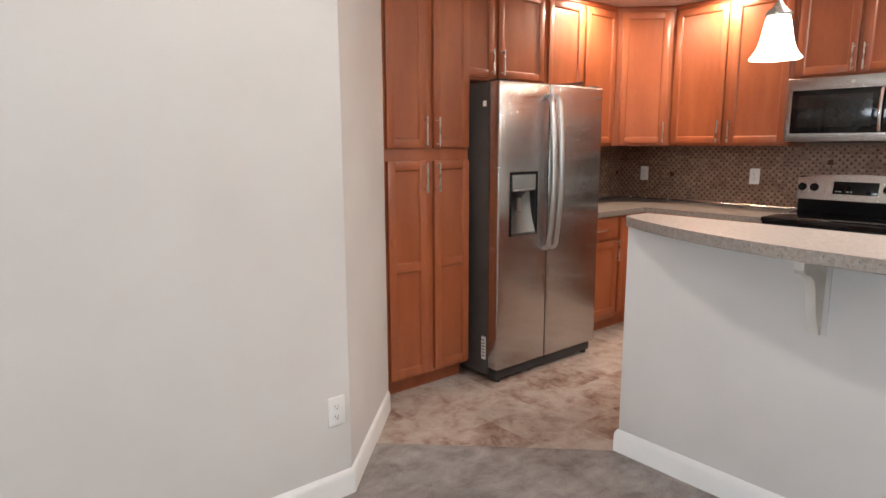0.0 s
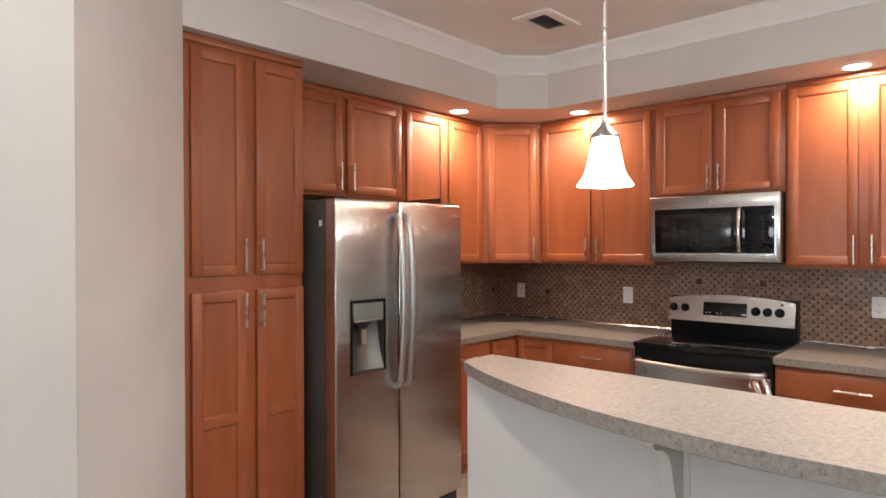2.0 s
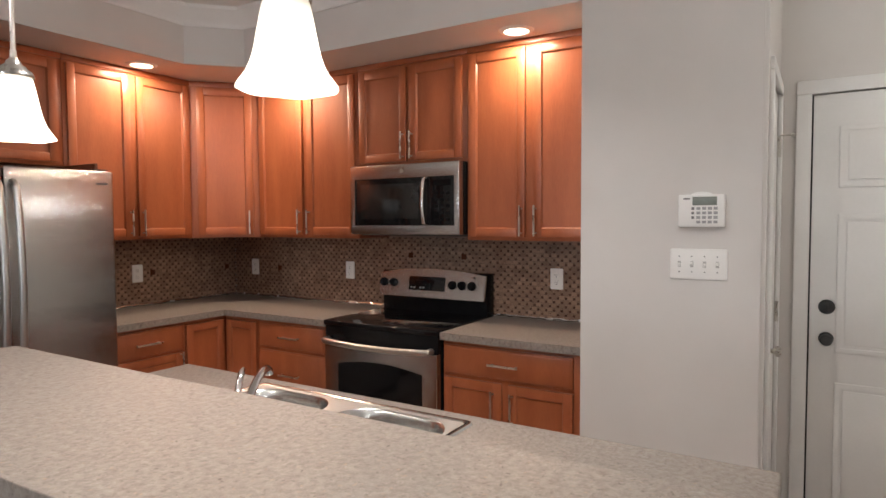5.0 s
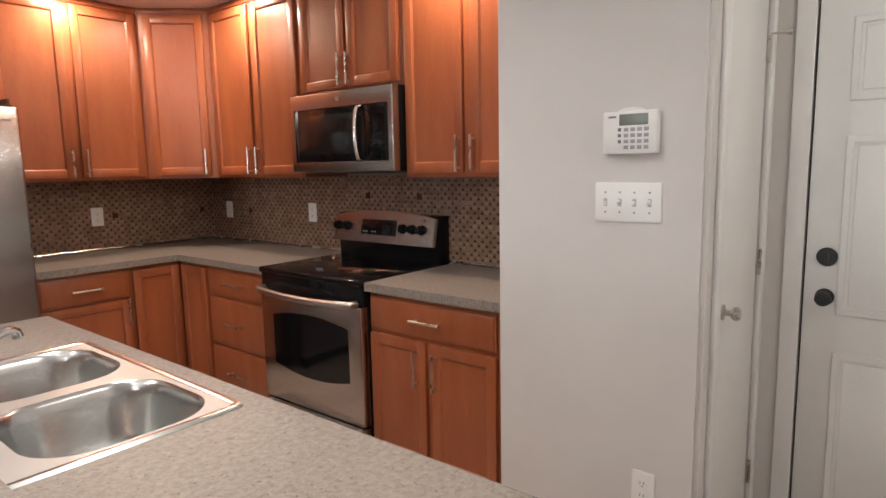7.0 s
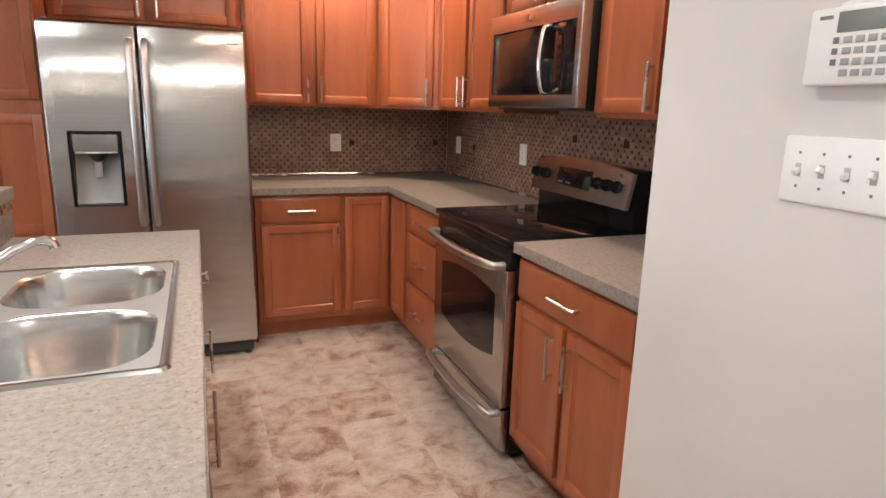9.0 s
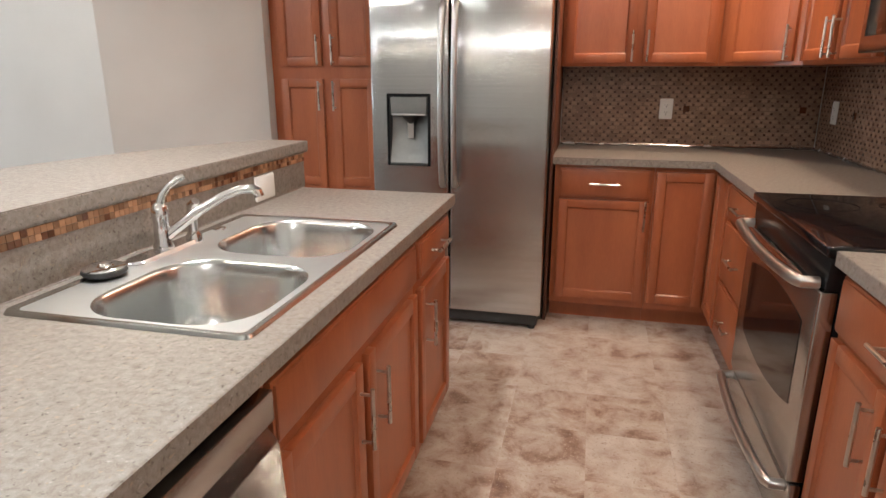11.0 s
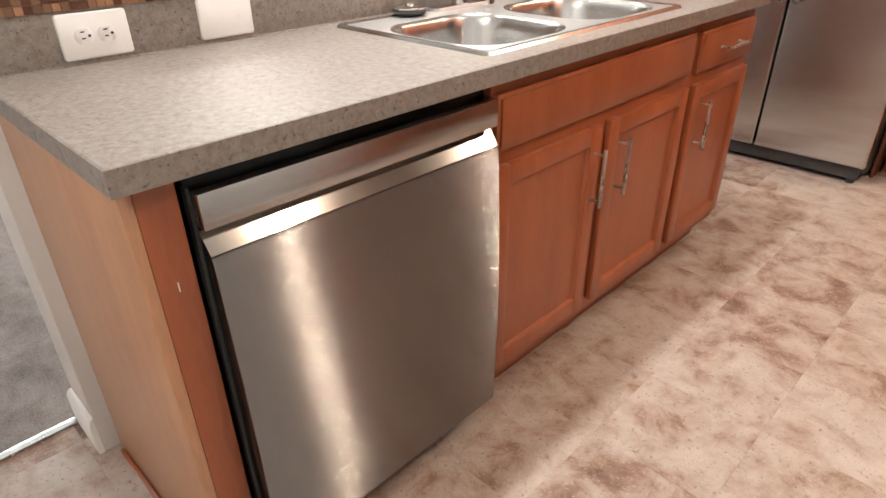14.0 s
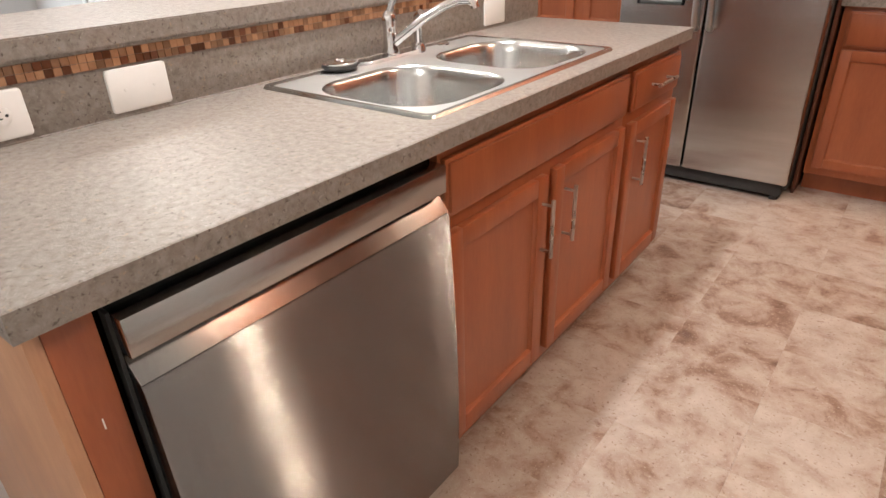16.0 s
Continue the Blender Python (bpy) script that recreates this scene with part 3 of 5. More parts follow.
def round_knob(parent, m, u, z, n, material, label, scale=1.0):
    prof = [(0.0, 0.0), (0.030, 0.0), (0.031, 0.006), (0.012, 0.012), (0.011, 0.028), (0.020, 0.036), (0.027, 0.046), (0.026, 0.058), (0.018, 0.066), (0.0, 0.068)]
    bm = lathe([(r * scale, h * scale) for r, h in prof], segs=24)
    bm.transform(m @ Matrix.Translation((u, n, z)) @ Matrix.Rotation(radians(-90), 4, "X"))
    return part("knob", bm, material, parent, label)


def deadbolt(parent, m, u, z, n, material):
    bm = lathe([(0.0, 0.0), (0.033, 0.0), (0.034, 0.008), (0.028, 0.014), (0.0, 0.015)], segs=24)
    box(bm, -0.006, 0.006, -0.016, 0.016, 0.012, 0.028, 0.003)
    bm.transform(m @ Matrix.Translation((u, n, z)) @ Matrix.Rotation(radians(-90), 4, "X"))
    part("deadbolt", bm, material, parent, "round black deadbolt")


ROWS6 = [(0.12, 0.72), (0.86, 1.50), (1.62, 1.90)]
g = raised_door("door_1", "closed white six-panel door with black knob and deadbolt", facing((XG, 0, 0), (0, -1, 0), (-1, 0, 0)), 3.858, 4.772, 2.05, ROWS6)
gm = facing((XG, 0, 0), (0, -1, 0), (-1, 0, 0))
casing(g, gm, 3.857, 4.773, 2.052)
round_knob(g, gm, 3.932, 0.923, -0.005, DARK_PLASTIC, "round black door knob")
deadbolt(g, gm, 3.932, 1.071, -0.005, DARK_PLASTIC)
cm = facing((0, -3.727, 0), (1, 0, 0), (0, -1, 0))
c = raised_door("door_2", "closed plain white closet door with a satin nickel knob", cm, -0.555, -0.032, 2.04, [], n=-0.04, thick=0.036)
casing(c, cm, -0.556, -0.029, 2.045, w=0.05)
round_knob(c, cm, -0.462, 0.945, -0.004, NICKEL, "satin nickel door knob", 0.82)
for z in (0.23, 1.05, 1.81):
    bm = boxed(-0.041, -0.021, -0.003, 0.004, z - 0.045, z + 0.045, bevel=0.001, m=cm)
    tube([cm @ Vector((-0.031, 0.007, z - 0.047)), cm @ Vector((-0.031, 0.007, z + 0.047))], 0.006, 8, bm)
    part("hinge", bm, NICKEL, c, "satin nickel hinge")
bm = tube([cm @ Vector((-0.031, 0.007, 1.86)), cm @ Vector((-0.025, 0.035, 1.862)), cm @ Vector((-0.010, 0.058, 1.862))], 0.004, 8)
tube([cm @ Vector((-0.012, 0.050, 1.862)), cm @ Vector((-0.004, 0.066, 1.862))], 0.009, 10, bm)
part("door_stop", bm, NICKEL, c, "hinge pin door stop")
em = facing((0, -1.25, 0), (1, 0, 0), (0, -1, 0))
e = raised_door("door_3", "closed white panelled entry door with black hardware", em, -7.112, -6.198, 2.04, [(0.12, 0.80), (0.95, 1.80)], rise=0.003)
casing(e, em, -7.113, -6.197, 2.042)
round_knob(e, em, -7.045, 0.945, -0.005, DARK_PLASTIC, "round black door knob")
deadbolt(e, em, -7.045, 1.055, -0.005, DARK_PLASTIC)

lt = boxed(-6.16, -6.14, 0.016, 0.026, 1.375, 1.425, bevel=0.002, m=em)
part("latch", lt, NICKEL, e, "small satin nickel latch")

# ---- living room window ----
wm = facing((XW, 0, 0), (0, -1, 0), (1, 0, 0))
win = thing("window_1", (XW, (WY0 + WY1) / 2, WZ0), "tall white-framed sash window full of daylight", "window", "", "structure")
bm = bmesh.new()
plate_with_hole(bm, -WY1, -WY0, WZ0, WZ1, -WY1 + 0.022, -WY0 - 0.022, WZ0 + 0.022, WZ1 - 0.022, -0.105, -0.03, wm, 0.004)
part("window_frame", bm, TRIM, win)
half = (WY0 + WY1) / 2
zm = 1.16
for a, b in ((-WY1 + 0.022, -half - 0.02), (-half + 0.02, -WY0 - 0.022)):
    for z0, z1 in ((WZ0 + 0.022, zm), (zm, WZ1 - 0.022)):
        bm = bmesh.new()
        plate_with_hole(bm, a, b, z0, z1, a + 0.04, b - 0.04, z0 + 0.04, z1 - 0.04, -0.09, -0.05, wm, 0.003)
        sash = part("sash", bm, TRIM, win)
        pane = part("pane", boxed(a + 0.04, b - 0.04, -0.072, -0.068, z0 + 0.04, z1 - 0.04, m=wm), PANE, sash)
        pane.visible_shadow = False
        for k in (1, 2, 3):
            u = a + (b - a) * k / 4
            part("muntin", boxed(u - 0.008, u + 0.008, -0.066, -0.056, z0 + 0.04, z1 - 0.04, m=wm), TRIM, sash)
        part("muntin", boxed(a + 0.04, b - 0.04, -0.0665, -0.0565, (z0 + z1) / 2 - 0.008, (z0 + z1) / 2 + 0.008, m=wm), TRIM, sash)
part("mullion", boxed(-half - 0.02, -half + 0.02, -0.10, -0.04, WZ0, WZ1, m=wm), TRIM, win)
part("sill", boxed(-WY1 + 0.001, -WY0 - 0.001, -0.03, 0.03, WZ0 + 0.0005, WZ0 + 0.021, bevel=0.004, m=wm), TRIM, win)

# outside: ground, a pale facade and a shrub
solo("ground_outside", boxed(-60, XW - 0.13, -40, 40, -0.25, -0.15), EARTH, "pale concrete paving outside the window", "paving", "structure")
solo("backdrop", boxed(-60.2, -60, -50, 50, -0.15, 30.0), HAZE, "overexposed bright sky and haze", "backdrop", "structure")
solo("road", boxed(-23.5, -17.5, -40, 40, -0.149, -0.140), surface("asphalt", (0.10, 0.10, 0.105), (0.16, 0.16, 0.165), 6, rough=0.9, fine=90), "grey asphalt street beyond the paving", "road", "structure")


def leafy(ob, centre, spread, count, leaf, seed):
    """A crown of single leaves gathered in clumps, with gaps between them."""
    rr = random.Random(seed)
    bm = bmesh.new()
    clumps = [Vector(centre) + Vector((rr.gauss(0, 0.45) * spread[0], rr.gauss(0, 0.45) * spread[1], rr.gauss(0, 0.42) * spread[2])) for _ in range(26)]
    for k in range(count):
        p = rr.choice(clumps) + Vector((rr.gauss(0, 0.16) * spread[0], rr.gauss(0, 0.16) * spread[1], rr.gauss(0, 0.13) * spread[2]))
        q = Euler((rr.uniform(0, 6), rr.uniform(0, 6), rr.uniform(0, 6))).to_matrix()
        bm.faces.new([bm.verts.new(p + q @ Vector(c) * leaf) for c in ((0, -1, 0), (0.5, 0, 0.15), (0, 1.1, 0), (-0.5, 0, 0.15))])
    part("crown", bm, LEAF, ob, "", "stuff")


def stems(ob, x, y, z0, z1, reach, r, seed):
    rr = random.Random(seed)
    bm = tube([(x, y, z0), (x + 0.1 * r, y, (z0 + z1) / 2), (x, y + r, z1)], [r, 0.7 * r, 0.3 * r], 8)
    for k in range(6):
        a, z = 6.28 * k / 6 + rr.uniform(-0.4, 0.4), z0 + (z1 - z0) * rr.uniform(0.45, 0.8)
        tube([(x, y, z), (x + 0.5 * reach * math.cos(a), y + 0.5 * reach * math.sin(a), z + 0.3 * reach), (x + reach * math.cos(a), y + reach * math.sin(a), z + 0.8 * reach)], [0.45 * r, 0.3 * r, 0.1 * r], 6, bm)
    part("trunk", bm, BARK, ob)


shrub = thing("shrub", (-10.9, -1.85, -0.15), "leafy green shrub standing outside the window", "shrub")
stems(shrub, -10.9, -1.85, -0.15, 0.3, 0.2, 0.03, 4)
leafy(shrub, (-10.9, -1.85, 0.28), (0.38, 0.38, 0.26), 1500, 0.032, 4)
for tx, ty, th, seed in ((-27.0, 1.3, 2.6, 1), (-28.5, 2.9, 2.9, 2), (-29.5, 0.2, 3.2, 3), (-30.0, -2.2, 3.0, 5)):
    tree = thing("ornamental_tree", (tx, ty, -0.15), "low leafy green tree across the street", "tree", "trees across the street")
    stems(tree, tx, ty, -0.15, th * 0.6, th * 0.2, th * 0.02, seed)
    leafy(tree, (tx, ty, th * 0.53), (th * 0.42, th * 0.42, th * 0.34), 3200, 0.11, seed)

# ---- fixed lights ----
for cx, cy in CANS:
    can = thing("recessed_light", (cx, cy, SOFFIT - 0.006), "lit round recessed can light with white trim in the soffit", "ceiling light", "recessed lights")
    part("trim_ring", lathe([(0.062, SOFFIT - 0.010), (0.080, SOFFIT - 0.007), (0.088, SOFFIT - 0.001), (0.062, SOFFIT - 0.001), (0.062, SOFFIT - 0.010)], (cx, cy, 0), 40), TRIM, can)
    part("lens", lathe([(0.0, SOFFIT - 0.003), (0.0615, SOFFIT - 0.003), (0.0615, SOFFIT - 0.001), (0.0, SOFFIT - 0.001)], (cx, cy, 0), 40), CAN_GLOW, can, "glowing lens")


def ceiling_fixture(x, y, r, deep):
    f = thing("ceiling_light", (x, y, CEIL - deep), "lit round flush ceiling light with frosted bowl", "ceiling light")
    part("base_ring", lathe([(0, CEIL - 0.001), (r + 0.012, CEIL - 0.001), (r + 0.012, CEIL - 0.018), (r, CEIL - 0.022), (0, CEIL - 0.022)], (x, y, 0), 36), NICKEL, f)
    part("bowl", lathe([(r * math.cos(a), CEIL - 0.022 - (deep - 0.022) * math.sin(a)) for a in (k * math.pi / 16 for k in range(9))], (x, y, 0), 36), CEIL_GLOW, f)
    return f


dx, dy = DINING_LIGHT
dl = thing("dining_pendant", (dx, dy, BULB_Z - 0.05), "lit bare-bulb pendant light hanging in the dining area", "pendant light")
part("bulb", lathe([(0.044 * math.sin(a), BULB_Z - 0.044 * math.cos(a)) for a in (math.pi * k / 12 for k in range(13))], (dx, dy, 0), 24), CEIL_GLOW, dl, "glowing round bulb")
part("socket", lathe([(0, BULB_Z + 0.052), (0.02, BULB_Z + 0.052), (0.02, BULB_Z + 0.10), (0.006, BULB_Z + 0.11), (0, BULB_Z + 0.11)], (dx, dy, 0), 20), NICKEL, dl)
part("stem", tube([(dx, dy, BULB_Z + 0.10), (dx, dy, CEIL - 0.02)], 0.005, 10), NICKEL, dl)
part("canopy", lathe([(0, CEIL - 0.001), (0.06, CEIL - 0.001), (0.055, CEIL - 0.02), (0, CEIL - 0.025)], (dx, dy, 0), 24), NICKEL, dl)
ceiling_fixture(*SINK_LIGHT, 0.09, 0.018 + 0.006)
ceiling_fixture(*HALL_LIGHT, 0.07, 0.10)
ceiling_fixture(*LIVING_LIGHT, 0.16, 0.10)


def pendant(x, y, z):
    p = thing("pendant_light", (x, y, z), "lit pendant light with frosted bell glass shade over the bar", "pendant light", "pendants over the bar")
    outer = [(0.080, 0.0), (0.0792, 0.004), (0.0735, 0.012), (0.066, 0.022), (0.0595, 0.034), (0.0545, 0.048), (0.0505, 0.064), (0.047, 0.082), (0.0435, 0.102), (0.040, 0.120), (0.037, 0.134), (0.035, 0.139)]
    prof = [(r, z + h) for r, h in outer] + [(r - 0.004, z + h) for r, h in outer[::-1]]
    bm = lathe(prof + [prof[0]], segs=48)
    for v in bm.verts:                       # softly scalloped rim
        low = max(0.0, 1 - (v.co.z - z) / 0.03)
        a = math.atan2(v.co.y, v.co.x)
        v.co.z += 0.0009 * low * math.cos(6 * a)
    bm.transform(Matrix.Translation((x, y, 0)))
    part("shade", bm, SHADE_GLOW, p, "glowing frosted glass bell shade")
    part("cap", lathe([(0.0, z + 0.138), (0.040, z + 0.138), (0.041, z + 0.143), (0.036, z + 0.152), (0.027, z + 0.158), (0.024, z + 0.164), (0.017, z + 0.168), (0.014, z + 0.176), (0.008, z + 0.182), (0.007, z + 0.20), (0.0, z + 0.20)], (x, y, 0), 32), NICKEL, p)
    part("stem", tube([(x, y, z + 0.20), (x, y, CEIL - 0.02)], 0.0055, 12), NICKEL, p)
    part("canopy", lathe([(0.0, CEIL - 0.001), (0.060, CEIL - 0.001), (0.060, CEIL - 0.012), (0.03, CEIL - 0.026), (0.0, CEIL - 0.03)], (x, y, 0), 32), NICKEL, p)


for px, py, pz in PENDANTS:
    pendant(px, py, pz)

# ceiling air vent
vent = thing("ceiling_vent", (-1.28, -1.30, CEIL - 0.02), "white metal ceiling air vent with dark louvres", "vent")
vm = Matrix.Translation((-1.28, -1.30, CEIL)) @ Matrix.Rotation(radians(-90), 4, "X")
bm = bmesh.new()
plate_with_hole(bm, -0.165, 0.165, -0.115, 0.115, -0.11, 0.11, -0.06, 0.06, 0.001, 0.012, vm, 0.004)
part("frame", bm, CEILING, vent)
part("backing", boxed(-0.11, 0.11, 0.0005, 0.002, -0.06, 0.06, m=vm), DARK_PLASTIC, vent)
for k in range(7):
    sm = vm @ Matrix.Translation((0, 0.006, -0.054 + 0.018 * k)) @ Matrix.Rotation(radians(35), 4, "X")
    part("slat", boxed(-0.11, 0.11, -0.001, 0.001, -0.006, 0.006, m=sm), GREY_MARK, vent)

# ---- kitchen cabinets ----
D, DF = 0.605, 0.605       # base depth, and where the doors sit
UD = 0.315
# pantry
mp = NORTH(-3.028)
pan = thing("pantry_cabinet", (-2.71, -0.3, 0), "tall stained maple pantry cabinet with four panelled doors", "cabinet")
part("body", boxed(0, 0.622, 0.002, 0.61, 0.10, 2.404, bevel=0.0015, m=mp), WOOD, pan)
part("toe_kick", boxed(0, 0.622, 0.002, 0.535, 0, 0.099, m=mp), WOOD, pan)
part("top_moulding", boxed(0, 0.622, 0.606, 0.622, 2.378, 2.4095, bevel=0.002, m=mp), WOOD, pan)
for a, b, pu in ((0.055, 0.308, 0.292), (0.362, 0.615, 0.378)):
    panel_door(pan, mp, a, b, 1.375, 2.358, 0.61, (pu, 1.458))
    panel_door(pan, mp, a, b, 0.118, 1.305, 0.61, (pu, 1.215), mid=0.735)
# over the fridge
m = NORTH(-2.402)
cab = wall_cabinet("stained maple wall cabinet above the refrigerator", m, 0.965, 1.79, 2.400, UD)
panel_door(cab, m, 0.03, 0.463, 1.81, 2.362, UD, (0.438, 1.905))
panel_door(cab, m, 0.505, 0.935, 1.81, 2.362, UD, (0.530, 1.905))
# wall cabinet beside the corner, on the north wall
m = NORTH(-1.435)
cab = wall_cabinet("stained maple two-door wall cabinet", m, 0.808, 1.372, 2.400, UD)
panel_door(cab, m, 0.02, 0.385, 1.390, 2.365, UD, (0.368, 1.475))
panel_door(cab, m, 0.428, 0.790, 1.390, 2.365, UD, (0.446, 1.475))
# corner wall cabinet, set at 45 degrees
cab = thing("wall_cabinet", (-0.3, -0.3, 1.372), "stained maple corner wall cabinet with one angled door", "cabinet", "kitchen wall cabinets")
part("body", prism([(-0.002, -0.002), (-0.626, -0.002), (-0.626, -0.315), (-0.315, -0.626), (-0.002, -0.626)], 1.372, 2.400), WOOD, cab)
md = facing((-0.626, -0.315, 0), Vector((0.311, -0.311, 0)).normalized(), Vector((-1, -1, 0)).normalized())
panel_door(cab, md, 0.045, 0.395, 1.390, 2.365, 0.0, (0.372, 1.475))
part("top_moulding", boxed(0.002, 0.438, 0.001, 0.010, 2.378, 2.4095, bevel=0.002, m=md), WOOD, cab)
# east wall
m = EAST(-0.627)
cab = wall_cabinet("stained maple two-door wall cabinet", m, 0.866, 1.372, 2.400, UD)
panel_door(cab, m, 0.015, 0.410, 1.390, 2.365, UD, (0.392, 1.475))
panel_door(cab, m, 0.455, 0.845, 1.390, 2.365, UD, (0.473, 1.475))
m = EAST(-1.494)
cab = wall_cabinet("short stained maple wall cabinet above the microwave", m, 0.758, 1.802, 2.400, UD)
panel_door(cab, m, 0.02, 0.362, 1.822, 2.362, UD, (0.344, 1.912))
panel_door(cab, m, 0.388, 0.730, 1.822, 2.362, UD, (0.406, 1.912))
m = EAST(-2.253)
cab = wall_cabinet("stained maple two-door wall cabinet beside the microwave", m, 0.757, 1.372, 2.400, UD)
panel_door(cab, m, 0.015, 0.345, 1.390, 2.365, UD, (0.328, 1.475))
panel_door(cab, m, 0.390, 0.705, 1.390, 2.365, UD, (0.408, 1.475))

# base cabinets
m = NORTH(-1.425)
cab = base_cabinet("stained maple base cabinet with one drawer and door", m, 0.507, D)
drawer_front(cab, m, 0.028, 0.490, 0.704, 0.856, D)
panel_door(cab, m, 0.028, 0.490, 0.138, 0.692, D, (0.470, 0.62))
cab = thing("base_cabinet", (-0.4, -0.4, 0), "stained maple corner base cabinet with two folding doors", "cabinet", "kitchen base cabinets")
corner = [(-0.002, -0.002), (-0.917, -0.002), (-0.917, -0.605), (-0.605, -0.605), (-0.605, -0.917), (-0.002, -0.917)]
part("body", prism(corner, 0.10, 0.874), WOOD, cab)
part("toe_kick", prism([(-0.002, -0.002), (-0.917, -0.002), (-0.917, -0.535), (-0.535, -0.535), (-0.535, -0.917), (-0.002, -0.917)], 0, 0.099), WOOD, cab)
panel_door(cab, NORTH(0), -0.908, -0.632, 0.138, 0.850, 0.605)
panel_door(cab, EAST(0), 0.632, 0.908, 0.138, 0.850, 0.605)
m = EAST(-0.918)
cab = base_cabinet("stained maple base cabinet with three drawers", m, 0.582, D)
for a, b in ((0.706, 0.856), (0.414, 0.690), (0.127, 0.400)):
    drawer_front(cab, m, 0.022, 0.560, a, b, D)
m = EAST(-2.272)
cab = base_cabinet("stained maple base cabinet with a drawer above two doors", m, 0.738, D)
drawer_front(cab, m, 0.012, 0.690, 0.708, 0.856, D)
panel_door(cab, m, 0.012, 0.332, 0.136, 0.690, D, (0.290, 0.575))
panel_door(cab, m, 0.368, 0.690, 0.136, 0.690, D, (0.392, 0.575))

# worktops
def edge_band(parent, line, z0, z1, t=0.0014):
    """A thin laminate band along the exposed edge; outward is to the left of the way."""
    bm = bmesh.new()
    pts = [Vector(p) for p in line]
    rings = []
    for k, p in enumerate(pts):
        a = (pts[k] - pts[k - 1]).normalized() if k else (pts[1] - pts[0]).normalized()
        b = (pts[k + 1] - pts[k]).normalized() if k + 1 < len(pts) else a
        na, nb = Vector((-a.y, a.x)), Vector((-b.y, b.x))
        mid = (na + nb).normalized()
        mid = mid / max(0.3, mid.dot(na))
        rings.append([bm.verts.new((p.x + mid.x * o, p.y + mid.y * o, z)) for o, z in ((0.0002, z0), (t, z0), (t, z1), (0.0002, z1))])
    for a, b in zip(rings, rings[1:]):
        for k in range(4):
            j = (k + 1) % 4
            bm.faces.new((a[k], b[k], b[j], a[j]))
    bm.faces.new(rings[0]), bm.faces.new(rings[-1][::-1])
    part("edge_band", bm, LAMINATE, parent, "laminate front edge")


ct = thing("countertop", (-0.5, -0.5, 0.876), "grey-beige granite-look laminate corner countertop", "countertop")
part("slab", prism([(-0.002, -0.002), (-1.436, -0.002), (-1.436, -0.639), (-0.639, -0.639), (-0.639, -1.502), (-0.002, -1.502)], 0.876, 0.914, bevel=0.0015), LAMINATE, ct)
edge_band(ct, [(-0.639, -1.502), (-0.639, -0.639), (-1.436, -0.639), (-1.436, -0.05)], 0.8762, 0.9132)
ct = thing("countertop", (-0.32, -2.64, 0.876), "grey-beige granite-look laminate countertop beside the range", "countertop")
part("slab", prism([(-0.002, -2.270), (-0.639, -2.270), (-0.639, -3.010), (-0.002, -3.010)], 0.876, 0.914, bevel=0.0015), LAMINATE, ct)
edge_band(ct, [(-0.639, -3.010), (-0.639, -2.270)], 0.8762, 0.9132)


# panel beside the refrigerator; its dark colour stands for the shade there
fp = thing("tall_side_panel", (-1.445, -0.33, 0), "maple tall panel between refrigerator and countertop, shade in its colour", "cabinet panel")
part("panel", boxed(-1.4522, -1.4375, -0.655, -0.002, 0.0, 1.788, bevel=0.001), WOOD_SHADED, fp)

# ---- refrigerator ----
fr = thing("refrigerator", (-1.91, -0.42, 0), "stainless steel side-by-side refrigerator with ice dispenser", "refrigerator")
FX0, FX1, FS, FZ = -2.369, -1.455, -1.953, 1.735
part("body", boxed(FX0 + 0.006, FX1 - 0.006, -0.735, -0.03, 0.035, FZ - 0.004, bevel=0.004), GREY_SIDE, fr, "dark grey steel sides")
part("gasket", boxed(FX0 + 0.012, FX1 - 0.012, -0.752, -0.735, 0.09, FZ - 0.01), DARK_PLASTIC, fr)
ident = facing((0, 0, 0), (1, 0, 0), (0, -1, 0))
bm = bmesh.new()
plate_with_hole(bm, FX0, FS - 0.003, 0.085, FZ, -2.283, -2.052, 0.875, 1.232, 0.752, 0.826, ident, 0.012)
fd = part("freezer_door", bm, STEEL, fr, "brushed stainless freezer door")
rd = part("fridge_door", boxed(FS + 0.003, FX1, -0.826, -0.752, 0.085, FZ, bevel=0.012, seg=3), STEEL, fr, "brushed stainless fridge door")
# dispenser
bm = bmesh.new()
plate_with_hole(bm, -2.284, -2.051, 0.870, 1.237, -2.270, -2.065, 0.884, 1.224, 0.822, 0.829, ident, 0.003)
part("dispenser", bm, BLACK, fd, "black framed ice and water dispenser")
bm = bmesh.new()
rows = []
for i in range(13):                          # scooped steel recess, deepest below the chute
    z = 0.878 + (1.135 - 0.878) * i / 12
    deep = 0.757 + 0.052 * (1 - i / 12) ** 2
    rows.append([bm.verts.new((-2.268 + 0.201 * k / 12, -(deep + 0.022 * (2 * k / 12 - 1) ** 2), z)) for k in range(13)])
for a, b in zip(rows, rows[1:]):
    for k in range(12):
        bm.faces.new((a[k], a[k + 1], b[k + 1], b[k]))
back = [bm.verts.new((x, -0.753, z)) for x, z in ((-2.268, 0.878), (-2.067, 0.878), (-2.067, 1.135), (-2.268, 1.135))]
bm.faces.new(back)
part("dispenser_back", bm, RECESS, fd, "scooped pale steel recess")
for xa, xb in ((-2.283, -2.268), (-2.067, -2.052)):
    part("dispenser_side", boxed(xa, xb, -0.826, -0.756, 0.876, 1.231), DARK_PLASTIC, fd)
